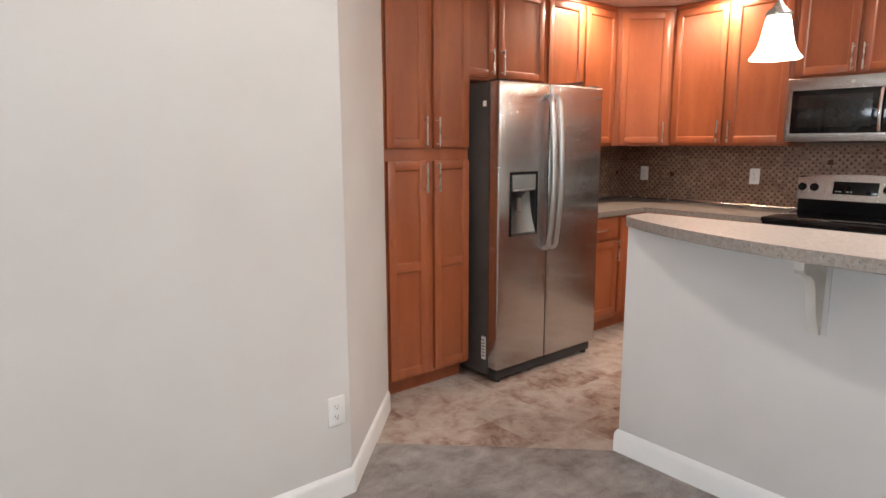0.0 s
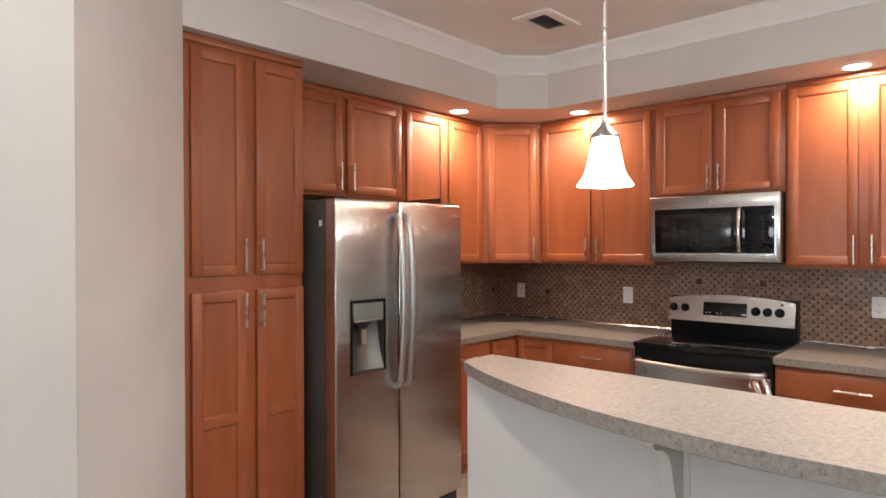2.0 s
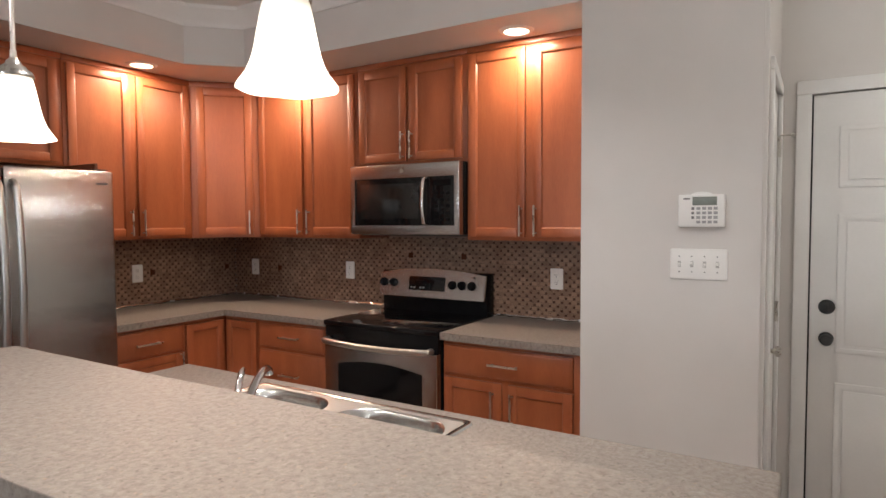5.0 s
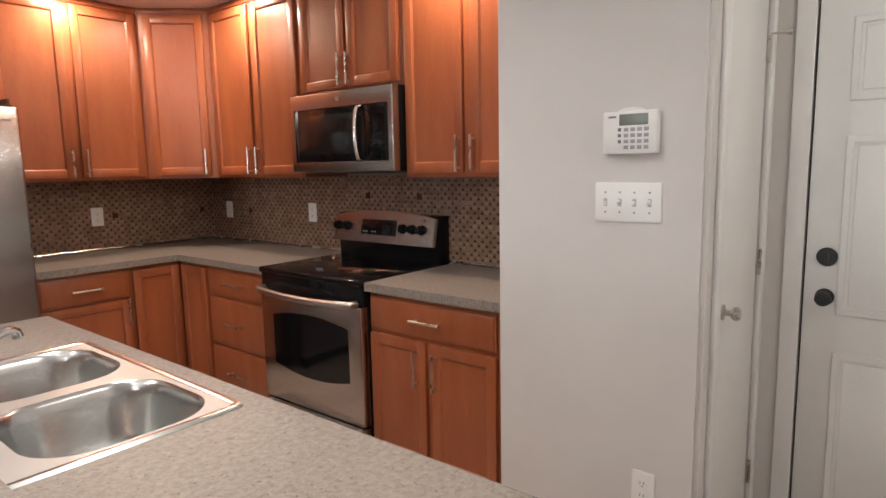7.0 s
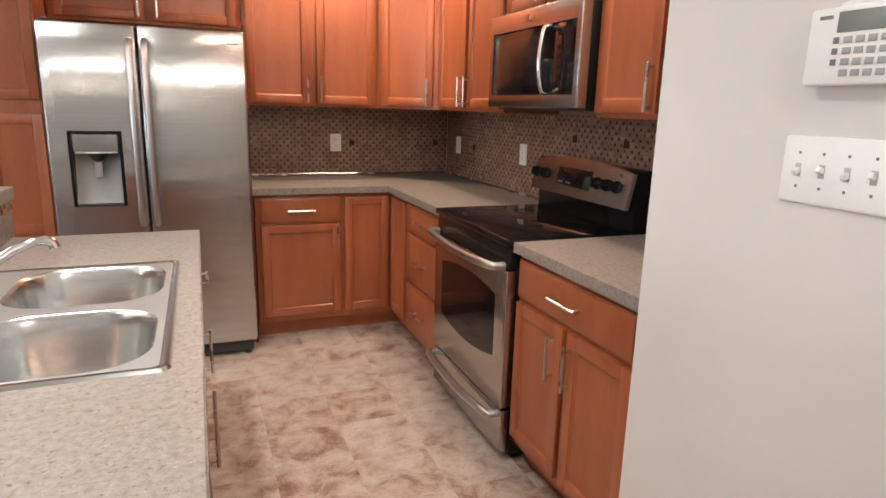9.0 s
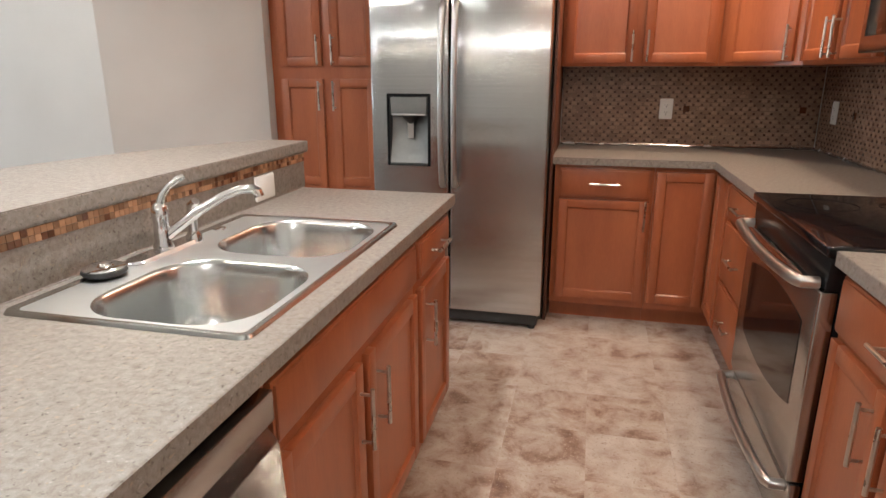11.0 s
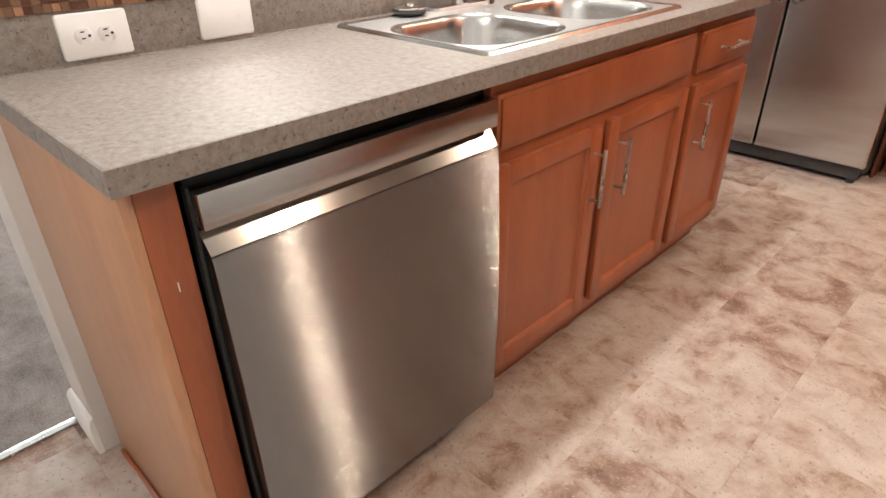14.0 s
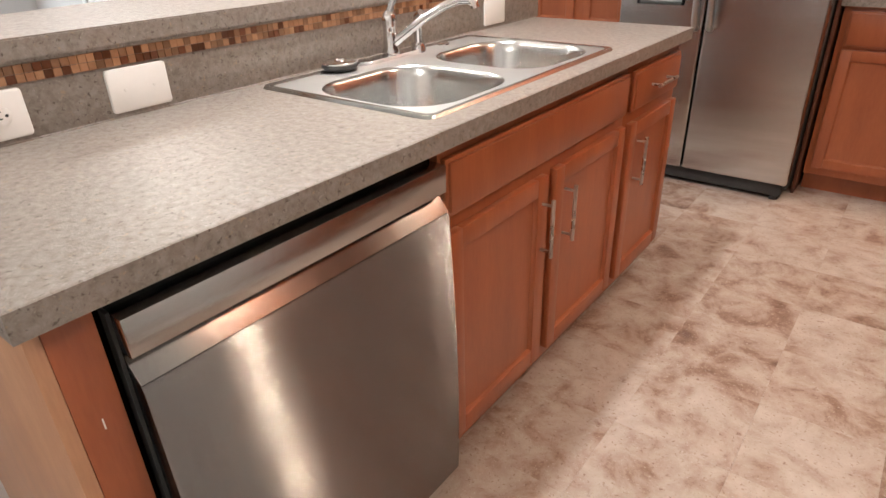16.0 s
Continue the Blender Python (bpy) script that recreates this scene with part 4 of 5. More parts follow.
part("control_panel", boxed(-2.264, -2.071, -0.829, -0.757, 1.135, 1.220, bevel=0.004), GREY_GLOSS, fd, "glossy grey control panel")
part("panel_lip", boxed(-2.258, -2.077, -0.832, -0.800, 1.127, 1.137, bevel=0.003), STEEL_BAR, fd, "bright lip under the control panel")
bm = lathe([(0.0, 1.085), (0.012, 1.085), (0.030, 1.105), (0.052, 1.127), (0.0, 1.127)], (-2.1675, -0.785, 0), 24)
part("chute", bm, DARK_PLASTIC, fd, "dark funnel-shaped ice chute")
part("paddle", prism([(-2.183, -0.792), (-2.152, -0.792), (-2.152, -0.787), (-2.183, -0.787)], 1.010, 1.090), STEEL_BAR, fd)
part("drip_tray", boxed(-2.268, -2.067, -0.834, -0.757, 0.872, 0.882, bevel=0.002), DARK_PLASTIC, fd)
for door, x in ((fd, -1.985), (rd, -1.918)):
    pts = [(x, -0.826, 1.665), (x, -0.850, 1.655)] + [tuple(p) for p in arc((x, -0.862, 1.635), (x, -0.862, 0.80), (0, -0.032, 0), 16)] + [(x, -0.850, 0.782), (x, -0.826, 0.772)]
    part("handle", tube(pts, 0.0155, 16, flat=0.85), STEEL_BAR, door, "long bowed stainless handle")
part("kick_grille", boxed(FX0 + 0.02, FX1 - 0.02, -0.800, -0.735, 0.022, 0.080, bevel=0.004), DARK_PLASTIC, fr)
for x in (FX0 + 0.05, FX1 - 0.05):
    bm = lathe([(0, 0), (0.020, 0), (0.020, 0.022), (0, 0.022)], segs=16)
    bm.transform(Matrix.Translation((x, -0.775, 0)))
    part("foot", bm, DARK_PLASTIC, fr)
    bm = boxed(x - 0.035, x + 0.035, -0.80, -0.72, FZ - 0.004, FZ + 0.010, bevel=0.004)
    part("hinge_cover", bm, DARK_PLASTIC, fr)
part("badge", boxed(-1.545, -1.490, -0.8275, -0.825, 1.668, 1.676), GREY_MARK, rd)
sticker = part("rating_label", boxed(FX0 + 0.004, FX0 + 0.0062, -0.725, -0.690, 0.13, 0.27), WHITE_PLASTIC, fr, "white rating label")
for k in range(6):
    part("print_line", boxed(FX0 + 0.003, FX0 + 0.0042, -0.718, -0.697, 0.148 + 0.019 * k, 0.157 + 0.019 * k), GREY_MARK, sticker)
part("hinge_screw", boxed(FX0 + 0.003, FX0 + 0.0062, -0.715, -0.690, 1.60, 1.63, bevel=0.001), WHITE_PLASTIC, fr)

# ---- range ----
rg = thing("range", (-0.34, -1.886, 0), "stainless electric range with black glass cooktop", "range")
mr = EAST(0)
U0, U1 = 1.508, 2.264
part("body", boxed(U0, U1, 0.02, 0.615, 0.03, 0.893, bevel=0.003, m=mr), BLACK, rg, "black enamel sides")
for u in (U0 + 0.04, U1 - 0.04):
    for n in (0.08, 0.57):
        part("foot", boxed(u - 0.015, u + 0.015, n - 0.015, n + 0.015, 0, 0.03, m=mr), DARK_PLASTIC, rg)
part("cooktop", boxed(U0 - 0.002, U1 + 0.002, 0.09, 0.662, 0.893, 0.922, bevel=0.007, m=mr, seg=3), BLACK_GLASS, rg, "black glass cooktop")
for u, n, r in ((1.70, 0.25, 0.075), (2.08, 0.25, 0.09), (1.70, 0.50, 0.105), (2.08, 0.50, 0.08)):
    bm = lathe([(r, 0.9222), (r + 0.003, 0.9222), (r + 0.003, 0.9226), (r, 0.9226), (r, 0.9222)], tuple(mr @ Vector((u, n, 0))), 40)
    part("burner_ring", bm, BLACK, rg)
bm = bmesh.new()
plate_with_hole(bm, U0 + 0.004, U1 - 0.004, 0.235, 0.800, 1.622, 2.163, 0.437, 0.682, 0.618, 0.660, mr, 0.006)
od = part("oven_door", bm, STEEL_RANGE, rg, "stainless oven door")
bm = bmesh.new()
top = [(1.612 + 0.561 * k / 12, 0.686 + 0.030 * (1 - (2 * k / 12 - 1) ** 2)) for k in range(13)]
low = [(2.173 - 0.561 * k / 12, 0.432 - 0.036 * (1 - (2 * k / 12 - 1) ** 2)) for k in range(13)]
f = bm.faces.new([bm.verts.new(mr @ Vector((u, 0.6615, v))) for u, v in top + low])
got = bmesh.ops.extrude_face_region(bm, geom=[f])
bmesh.ops.translate(bm, vec=Vector((0.03, 0, 0)), verts=[v for v in got["geom"] if isinstance(v, bmesh.types.BMVert)])
part("oven_window", bm, BLACK_GLASS, od, "dark oven window")
part("vent_strip", boxed(U0 + 0.002, U1 - 0.002, 0.612, 0.648, 0.802, 0.892, bevel=0.004, m=mr), BLACK, rg)
for parent, z, droop, n in ((od, 0.815, 0.010, 0.705), (None, 0.205, 0.012, 0.700)):
    if parent is None:
        parent = part("storage_drawer", boxed(U0 + 0.004, U1 - 0.004, 0.618, 0.655, 0.045, 0.226, bevel=0.006, m=mr), STEEL_RANGE, rg, "stainless storage drawer")
    pts = [(U0 + 0.035, 0.655, z), (U0 + 0.035, n - 0.008, z)] + [tuple(p) for p in arc((U0 + 0.05, n, z), (U1 - 0.05, n, z), (0, 0.012, -droop), 12)] + [(U1 - 0.035, n - 0.008, z), (U1 - 0.035, 0.655, z)]
    part("handle", tube([mr @ Vector(p) for p in pts], 0.0165, 14), STEEL_BAR, parent, "bowed stainless handle")
part("backguard", boxed(U0 + 0.004, U1 - 0.004, 0.012, 0.105, 0.893, 1.165, bevel=0.006, m=mr), BLACK, rg)
bm = bmesh.new()
n0, n1 = 0.100, 0.122
lean = mr @ Matrix.Translation((0, 0.030 + n1, 1.012)) @ Matrix.Rotation(radians(12), 4, "X") @ Matrix.Translation((0, -n1, -1.012))
edge = [(U0 + 0.004, 1.012), (U1 - 0.004, 1.012)] + [(U1 - 0.004 - (U1 - U0 - 0.008) * k / 14, 1.158 + 0.032 * (1 - (2 * k / 14 - 1) ** 2)) for k in range(15)]
f = bm.faces.new([bm.verts.new(lean @ Vector((u, n1, v))) for u, v in edge])
got = bmesh.ops.extrude_face_region(bm, geom=[f])
bmesh.ops.translate(bm, vec=Vector((n1 - n0, 0, 0)), verts=[v for v in got["geom"] if isinstance(v, bmesh.types.BMVert)])
bmesh.ops.bevel(bm, geom=list(f.edges), offset=0.004, segments=2, affect="EDGES")
cp = part("control_panel", bm, STEEL_RANGE, rg, "stainless control panel with arched top")
dp = part("display", boxed(1.735, 1.996, 0.120, 0.126, 1.055, 1.140, bevel=0.003, m=lean), BLACK_GLASS, cp)
for k in range(5):
    part("touch_key", boxed(1.752 + 0.022 * k, 1.764 + 0.022 * k, 0.1255, 0.1268, 1.068, 1.076, m=lean), GREY_MARK, dp) if k != 2 else None
for u in (1.545, 1.620, 2.046, 2.112, 2.178):
    bm = lathe([(0, 0), (0.026, 0), (0.027, 0.004), (0.021, 0.008), (0.020, 0.024), (0.017, 0.028), (0, 0.028)], segs=20)
    box(bm, -0.004, 0.004, -0.020, 0.020, 0.020, 0.034, 0.002)
    bm.transform(lean @ Matrix.Translation((u, 0.1215, 1.096)) @ Matrix.Rotation(radians(-90), 4, "X"))
    part("knob", bm, BLACK, cp, "black control knob")
bm = lathe([(0, 0), (0.008, 0), (0.008, 0.003), (0, 0.003)], segs=14)
bm.transform(lean @ Matrix.Translation((2.19, 0.1215, 1.146)) @ Matrix.Rotation(radians(-90), 4, "X"))
part("badge", bm, DARK_PLASTIC, cp)

# ---- microwave ----
mw = thing("microwave", (-0.2, -1.875, 1.398), "stainless over-the-range microwave with black glass door", "microwave")
M0, M1 = 1.497, 2.249
part("body", boxed(M0, M1, 0.004, 0.358, 1.402, 1.800, bevel=0.003, m=mr), BLACK, mw)
bm = bmesh.new()
plate_with_hole(bm, M0, M1, 1.400, 1.800, M0 + 0.035, M1 - 0.032, 1.452, 1.722, 0.360, 0.402, mr, 0.005)
part("front_frame", bm, STEEL_RANGE, mw, "stainless front frame")
part("door_glass", boxed(M0 + 0.036, 2.062, 0.362, 0.396, 1.4525, 1.7215, bevel=0.002, m=mr), BLACK_GLASS, mw, "black glass door")
part("window_mesh", boxed(M0 + 0.075, 1.985, 0.3955, 0.3985, 1.490, 1.690, bevel=0.001, m=mr), surface("door_screen", (0.012, 0.012, 0.012), (0.016, 0.016, 0.016), 8, rough=0.14, rough_var=0.01, fine=60, blotch=0.05), mw)
kp = part("keypad", boxed(2.064, M1 - 0.033, 0.362, 0.397, 1.4525, 1.7215, bevel=0.002, m=mr), BLACK_GLASS, mw)
part("display", boxed(2.085, 2.195, 0.3965, 0.3978, 1.672, 1.702, m=mr), BLACK, kp)
for i in range(3):
    for j in range(5):
        part("key", boxed(2.088 + 0.038 * i, 2.112 + 0.038 * i, 0.3965, 0.3976, 1.478 + 0.036 * j, 1.494 + 0.036 * j, m=mr), BLACK, kp)
pts = [(2.040, 0.398, 1.712), (2.040, 0.428, 1.705)] + [tuple(p) for p in arc((2.040, 0.434, 1.695), (2.040, 0.434, 1.475), (0, 0.014, 0), 10)] + [(2.040, 0.428, 1.464), (2.040, 0.398, 1.458)]
part("handle", tube([mr @ Vector(p) for p in pts], 0.011, 12), CHROME, mw, "bowed chrome handle")
bm = lathe([(0, 0), (0.012, 0), (0.012, 0.002), (0, 0.002)], segs=18)
bm.transform(mr @ Matrix.Translation(((M0 + M1) / 2, 0.4025, 1.762)) @ Matrix.Rotation(radians(-90), 4, "X"))
part("badge", bm, NICKEL, mw)
part("vent_panel", boxed(M0 + 0.02, M1 - 0.02, 0.03, 0.33, 1.392, 1.403, bevel=0.002, m=mr), DARK_PLASTIC, mw)

# ---- island ----
IF = -1.755                # face of the island's frames
mi = facing((IF, 0, 0), (0, 1, 0), (1, 0, 0))
BACK = -2.332


def island_cabinet(label, y0, y1, open_top=False):
    cab = thing("base_cabinet", ((IF + BACK) / 2, (y0 + y1) / 2, 0), label, "cabinet", "kitchen base cabinets")
    bm = boxed(BACK, IF, y0, y1, 0.10, 0.72 if open_top else 0.874, bevel=0.0015)
    if open_top:
        box(bm, IF - 0.02, IF, y0, y1, 0.72, 0.874, 0.001)
        box(bm, BACK, IF - 0.02, y0, y0 + 0.018, 0.72, 0.874)
        box(bm, BACK, IF - 0.02, y1 - 0.018, y1, 0.72, 0.874)
    part("body", bm, WOOD, cab)
    part("toe_kick", boxed(BACK, IF - 0.06, y0, y1, 0, 0.099), WOOD, cab, "dark recessed toe kick")
    return cab


cab = island_cabinet("stained maple sink cabinet with two doors and a false front", -3.106, -2.204, True)
drawer_front(cab, mi, -3.098, -2.222, 0.724, 0.846, 0, False, "false_front")
panel_door(cab, mi, -3.098, -2.694, 0.140, 0.690, 0, (-2.664 - 0.055, 0.558))
panel_door(cab, mi, -2.652, -2.222, 0.140, 0.690, 0, (-2.600, 0.558))
cab = island_cabinet("narrow stained maple base cabinet with a drawer", -2.203, -1.770)
drawer_front(cab, mi, -2.176, -1.785, 0.720, 0.842, 0)
panel_door(cab, mi, -2.176, -1.785, 0.140, 0.684, 0, (-2.115, 0.556))
# end panel and stile by the dishwasher
ep = thing("end_panel", (-2.04, -3.79, 0), "pale maple veneer end panel of the island", "cabinet panel")
part("panel", boxed(BACK, IF + 0.004, -3.824, -3.806, 0.0, 0.874, bevel=0.001), WOOD_LIGHT, ep)
part("stile", boxed(IF - 0.04, IF + 0.0045, -3.8055, -3.750, 0.0, 0.874, bevel=0.001), WOOD, ep)
part("paint_chip", boxed(IF + 0.0042, IF + 0.0050, -3.7785, -3.7768, 0.704, 0.720), TRIM, ep, "small white paint chip")
part("shoe_moulding", boxed(BACK + 0.03, IF - 0.002, -3.836, -3.8245, 0.0, 0.016, bevel=0.005), WOOD, ep)

# dishwasher, its door a little proud
dw = thing("dishwasher", (-2.0, -3.43, 0), "stainless steel dishwasher with pocket handle", "dishwasher")
part("tub", boxed(BACK + 0.02, IF - 0.012, -3.735, -3.112, 0.10, 0.858, bevel=0.003), BLACK, dw)
part("toe_plate", boxed(IF - 0.12, IF - 0.07, -3.735, -3.112, 0.004, 0.099), BLACK, dw)
part("control_strip", boxed(IF - 0.010, IF + 0.027, -3.733, -3.113, 0.790, 0.846, bevel=0.0025), STEEL_RANGE, dw, "stainless top control strip")
bm = bmesh.new()
bow = [(z, 0.031 + 0.014 * math.sin(math.pi * min(1.0, (0.745 - z) / 0.85))) for z in (0.082, 0.14, 0.22, 0.30, 0.38, 0.46, 0.54, 0.62, 0.68, 0.72, 0.742)]
prof = [(-0.010, 0.075), (bow[0][1] - 0.006, 0.075)] + [(n, z) for z, n in bow] + [(0.027, 0.748), (-0.010, 0.748)]
ends = [[bm.verts.new((IF + n, y, z)) for n, z in prof] for y in (-3.733, -3.113)]
for k in range(len(prof)):
    j = (k + 1) % len(prof)
    bm.faces.new((ends[0][k], ends[0][j], ends[1][j], ends[1][k]))
bm.faces.new(ends[0])
bm.faces.new(ends[1][::-1])
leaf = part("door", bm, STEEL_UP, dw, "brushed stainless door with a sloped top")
bm = bmesh.new()
prof = [(-0.010, 0.7485), (0.0275, 0.7485), (0.0295, 0.7515), (0.003, 0.783), (-0.010, 0.784)]
ends = [[bm.verts.new((IF + n, y, z)) for n, z in prof] for y in (-3.733, -3.113)]
for k in range(len(prof)):
    j = (k + 1) % len(prof)
    bm.faces.new((ends[0][k], ends[0][j], ends[1][j], ends[1][k]))
bm.faces.new(ends[0])
bm.faces.new(ends[1][::-1])
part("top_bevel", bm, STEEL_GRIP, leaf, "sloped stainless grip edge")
part("gasket", boxed(IF - 0.011, IF + 0.006, -3.7385, -3.7335, 0.09, 0.85), DARK_PLASTIC, dw)

# island worktop with the sink cut out
SX0, SX1, SY0, SY1 = -2.283, -1.777, -3.092, -2.256
bm = bmesh.new()
plate_with_hole(bm, BACK + 0.012, -1.7215, 1.757, 3.8355, SX0 + 0.02, SX1 - 0.02, -SY1 + 0.02, -SY0 - 0.02, 0.876, 0.914, Matrix(((1, 0, 0, 0), (0, 0, -1, 0), (0, 1, 0, 0), (0, 0, 0, 1))), 0.003)
ct = thing("countertop", (-2.02, -2.8, 0.876), "grey-beige granite-look laminate island countertop with sink cut-out", "countertop")
part("slab", bm, LAMINATE, ct)
edge_band(ct, [(-1.7215, -1.757), (-1.7215, -3.8355), (-2.319, -3.8355)], 0.8762, 0.9132)


def rounded(x0, x1, y0, y1, r, z, n=6):
    pts = []
    for cx, cy, a0 in ((x1 - r, y1 - r, 0), (x0 + r, y1 - r, 90), (x0 + r, y0 + r, 180), (x1 - r, y0 + r, 270)):
        pts += [(cx + r * math.cos(radians(a0 + 90 * k / n)), cy + r * math.sin(radians(a0 + 90 * k / n)), z) for k in range(n + 1)]
    return pts


def loop_of(bm, pts):
    vs = [bm.verts.new(p) for p in pts]
    return vs, [bm.edges.new((vs[k], vs[(k + 1) % len(vs)])) for k in range(len(vs))]


def loft(bm, a, b):
    for k in range(len(a)):
        j = (k + 1) % len(a)
        bm.faces.new((a[k], a[j], b[j], b[k]))


snk = thing("kitchen_sink", ((SX0 + SX1) / 2, (SY0 + SY1) / 2, 0.915), "stainless steel double-bowl drop-in sink", "sink")
bm = bmesh.new()
o0, _ = loop_of(bm, rounded(SX0, SX1, SY0, SY1, 0.022, 0.9145))
o1, _ = loop_of(bm, rounded(SX0 + 0.004, SX1 - 0.004, SY0 + 0.004, SY1 - 0.004, 0.020, 0.921))
o2, _ = loop_of(bm, rounded(SX0 + 0.012, SX1 - 0.012, SY0 + 0.012, SY1 - 0.012, 0.018, 0.922))
o3, e3 = loop_of(bm, rounded(SX0 + 0.020, SX1 - 0.020, SY0 + 0.020, SY1 - 0.020, 0.016, 0.9185))
loft(bm, o0, o1), loft(bm, o1, o2), loft(bm, o2, o3)
edges = list(e3)
BOWLS = [(-3.064, -2.700), (-2.646, -2.284)]
for y0, y1 in BOWLS:
    b0, eb = loop_of(bm, rounded(-2.172, -1.812, y0, y1, 0.115, 0.9185, 8))
    edges += eb
    last = b0
    for inset, z, r in ((0.004, 0.9155, 0.112), (0.008, 0.908, 0.110), (0.013, 0.885, 0.108), (0.027, 0.80, 0.102), (0.035, 0.772, 0.098), (0.047, 0.755, 0.092), (0.065, 0.745, 0.080), (0.12, 0.739, 0.045)):
        nxt, _ = loop_of(bm, rounded(-2.172 + inset, -1.812 - inset, y0 + inset, y1 - inset, r, z, 8))
        loft(bm, last, nxt)
        last = nxt
    bm.faces.new(last)
bmesh.ops.triangle_fill(bm, use_beauty=True, use_dissolve=False, edges=edges)
basin = part("basin", bm, SINK, snk)
basin.data.materials.append(SINK_DECK)
for poly in basin.data.polygons:
    if abs(poly.normal.z) > 0.999:
        poly.use_smooth = False
        if poly.center.z + snk["base"][2] > 0.9:
            poly.material_index = 1
for y0, y1 in BOWLS:
    part("drain", lathe([(0.0, 0.7395), (0.022, 0.7395), (0.030, 0.741), (0.044, 0.743), (0.046, 0.7385), (0, 0.7385)], (-1.99, (y0 + y1) / 2, 0), 28), CHROME, snk)

fc = thing("kitchen_faucet", (-2.245, -2.64, 0.919), "chrome single-lever kitchen faucet with deck plate", "faucet")
part("deck_plate", prism([(p[0], p[1]) for p in rounded(-2.268, -2.222, -2.800, -2.540, 0.022, 0)], 0.9185, 0.928, 0.004), CHROME, fc)
part("column", lathe([(0, 0.927), (0.024, 0.927), (0.025, 0.933), (0.0195, 0.946), (0.018, 0.992), (0.0205, 1.014), (0.0185, 1.030), (0.010, 1.040), (0, 1.042)], (-2.246, -2.674, 0), 28), CHROME, fc)
part("spout", tube([(-2.240, -2.670, 0.955), (-2.212, -2.652, 0.980), (-2.168, -2.628, 1.016), (-2.118, -2.602, 1.048), (-2.080, -2.584, 1.063), (-2.056, -2.573, 1.064), (-2.044, -2.567, 1.056), (-2.041, -2.566, 1.044)], [0.014, 0.0125, 0.0115, 0.011, 0.011, 0.0115, 0.012, 0.0125], 14), CHROME, fc)
part("lever", tube([(-2.246, -2.674, 1.030), (-2.238, -2.669, 1.056), (-2.224, -2.659, 1.078), (-2.206, -2.646, 1.094), (-2.194, -2.638, 1.100)], [0.0115, 0.0085, 0.007, 0.0085, 0.006], 12), CHROME, fc)
sp = thing("side_sprayer", (-2.236, -2.568, 0.919), "chrome side sprayer standing on the sink deck", "sprayer")
part("base", lathe([(0, 0.9185), (0.022, 0.9185), (0.020, 0.935), (0.014, 0.945), (0, 0.945)], (-2.236, -2.568, 0), 20), CHROME, sp)
part("head", tube([(-2.236, -2.568, 0.94), (-2.236, -2.568, 0.99), (-2.230, -2.571, 1.012), (-2.215, -2.576, 1.026)], [0.011, 0.0125, 0.014, 0.010], 12), CHROME, sp)
st = thing("sink_strainer", (-2.262, -2.868, 0.92), "chrome and black sink strainer lying on the sink rim", "strainer")
part("rubber_skirt", lathe([(0, 0.9225), (0.040, 0.9225), (0.046, 0.930), (0.044, 0.936), (0, 0.936)], (-2.247, -2.868, 0), 28), DARK_PLASTIC, st)
part("basket", lathe([(0.0, 0.934), (0.042, 0.935), (0.043, 0.940), (0.033, 0.944), (0.026, 0.9425), (0.016, 0.945), (0.012, 0.949), (0, 0.950)], (-2.247, -2.868, 0), 28), CHROME, st)
bm = lathe([(0, 0.9185), (0.019, 0.9185), (0.0185, 0.922), (0.012, 0.9245), (0, 0.925)], (-2.245, -2.44, 0), 20)
solo("sink_hole_cover", bm, CHROME, "small round chrome cover on the sink deck", "hole cover")

# raised backsplash, bar top and bracket
isb = thing("island_backsplash", (-2.327, -2.8, 0.914), "granite-look laminate splash panel behind the sink", "backsplash")
part("panel", boxed(-2.334, -2.319, -3.858, -1.742, 0.914, 1.0445, bevel=0.001), LAMINATE, isb)
part("caulk_bead", tube([(-2.3185, -3.83, 0.9148), (-2.3185, -2.8, 0.9150), (-2.3185, -1.76, 0.9148)], 0.0022, 8), LAMINATE, isb, "thin grey caulk bead")
N = 40
R = (1.10 ** 2 + 0.335 ** 2) / (2 * 0.335)
CY, CX = -2.825, -2.825 + R
arc_pts = []
for k in range(N + 1):
    y = -1.770 - 2.152 * k / N
    arc_pts.append((CX - math.sqrt(R * R - (y - CY) ** 2), y))
bar_line = [(-2.312, -1.716), (-2.44, -1.716), (-2.475, -1.722), (-2.502, -1.738)] + arc_pts + [(-2.312, -3.925)]
bar = thing("breakfast_bar", (-2.5, -2.82, 1.045), "curved granite-look laminate breakfast bar on the half wall", "breakfast bar")
part("slab", prism(bar_line, 1.049, 1.0875, 0.003), LAMINATE, bar)
edge_band(bar, bar_line[:-1][::-1], 1.0492, 1.0867)
part("underside", prism([(x + 0.004 if x < -2.4 else x - 0.004, y) for x, y in bar_line], 1.045, 1.0488), LAMINATE, bar, "laminate underside")
br = thing("bar_bracket", (-2.56, -2.50, 0.75), "cream painted scrolled wooden bracket under the bar", "bracket")
prof = [(0.0, 1.0445), (0.235, 1.0445), (0.235, 1.000), (0.215, 0.985), (0.165, 0.975), (0.125, 0.955), (0.100, 0.920), (0.088, 0.880), (0.072, 0.835), (0.050, 0.795), (0.030, 0.770), (0.022, 0.752), (0.0, 0.750)]
bm = bmesh.new()
ends = [[bm.verts.new((-2.4905 - 0.85 * o, y, z)) for o, z in prof] for y in (-2.518, -2.486)]
for k in range(len(prof)):
    j = (k + 1) % len(prof)
    bm.faces.new((ends[0][k], ends[0][j], ends[1][j], ends[1][k]))
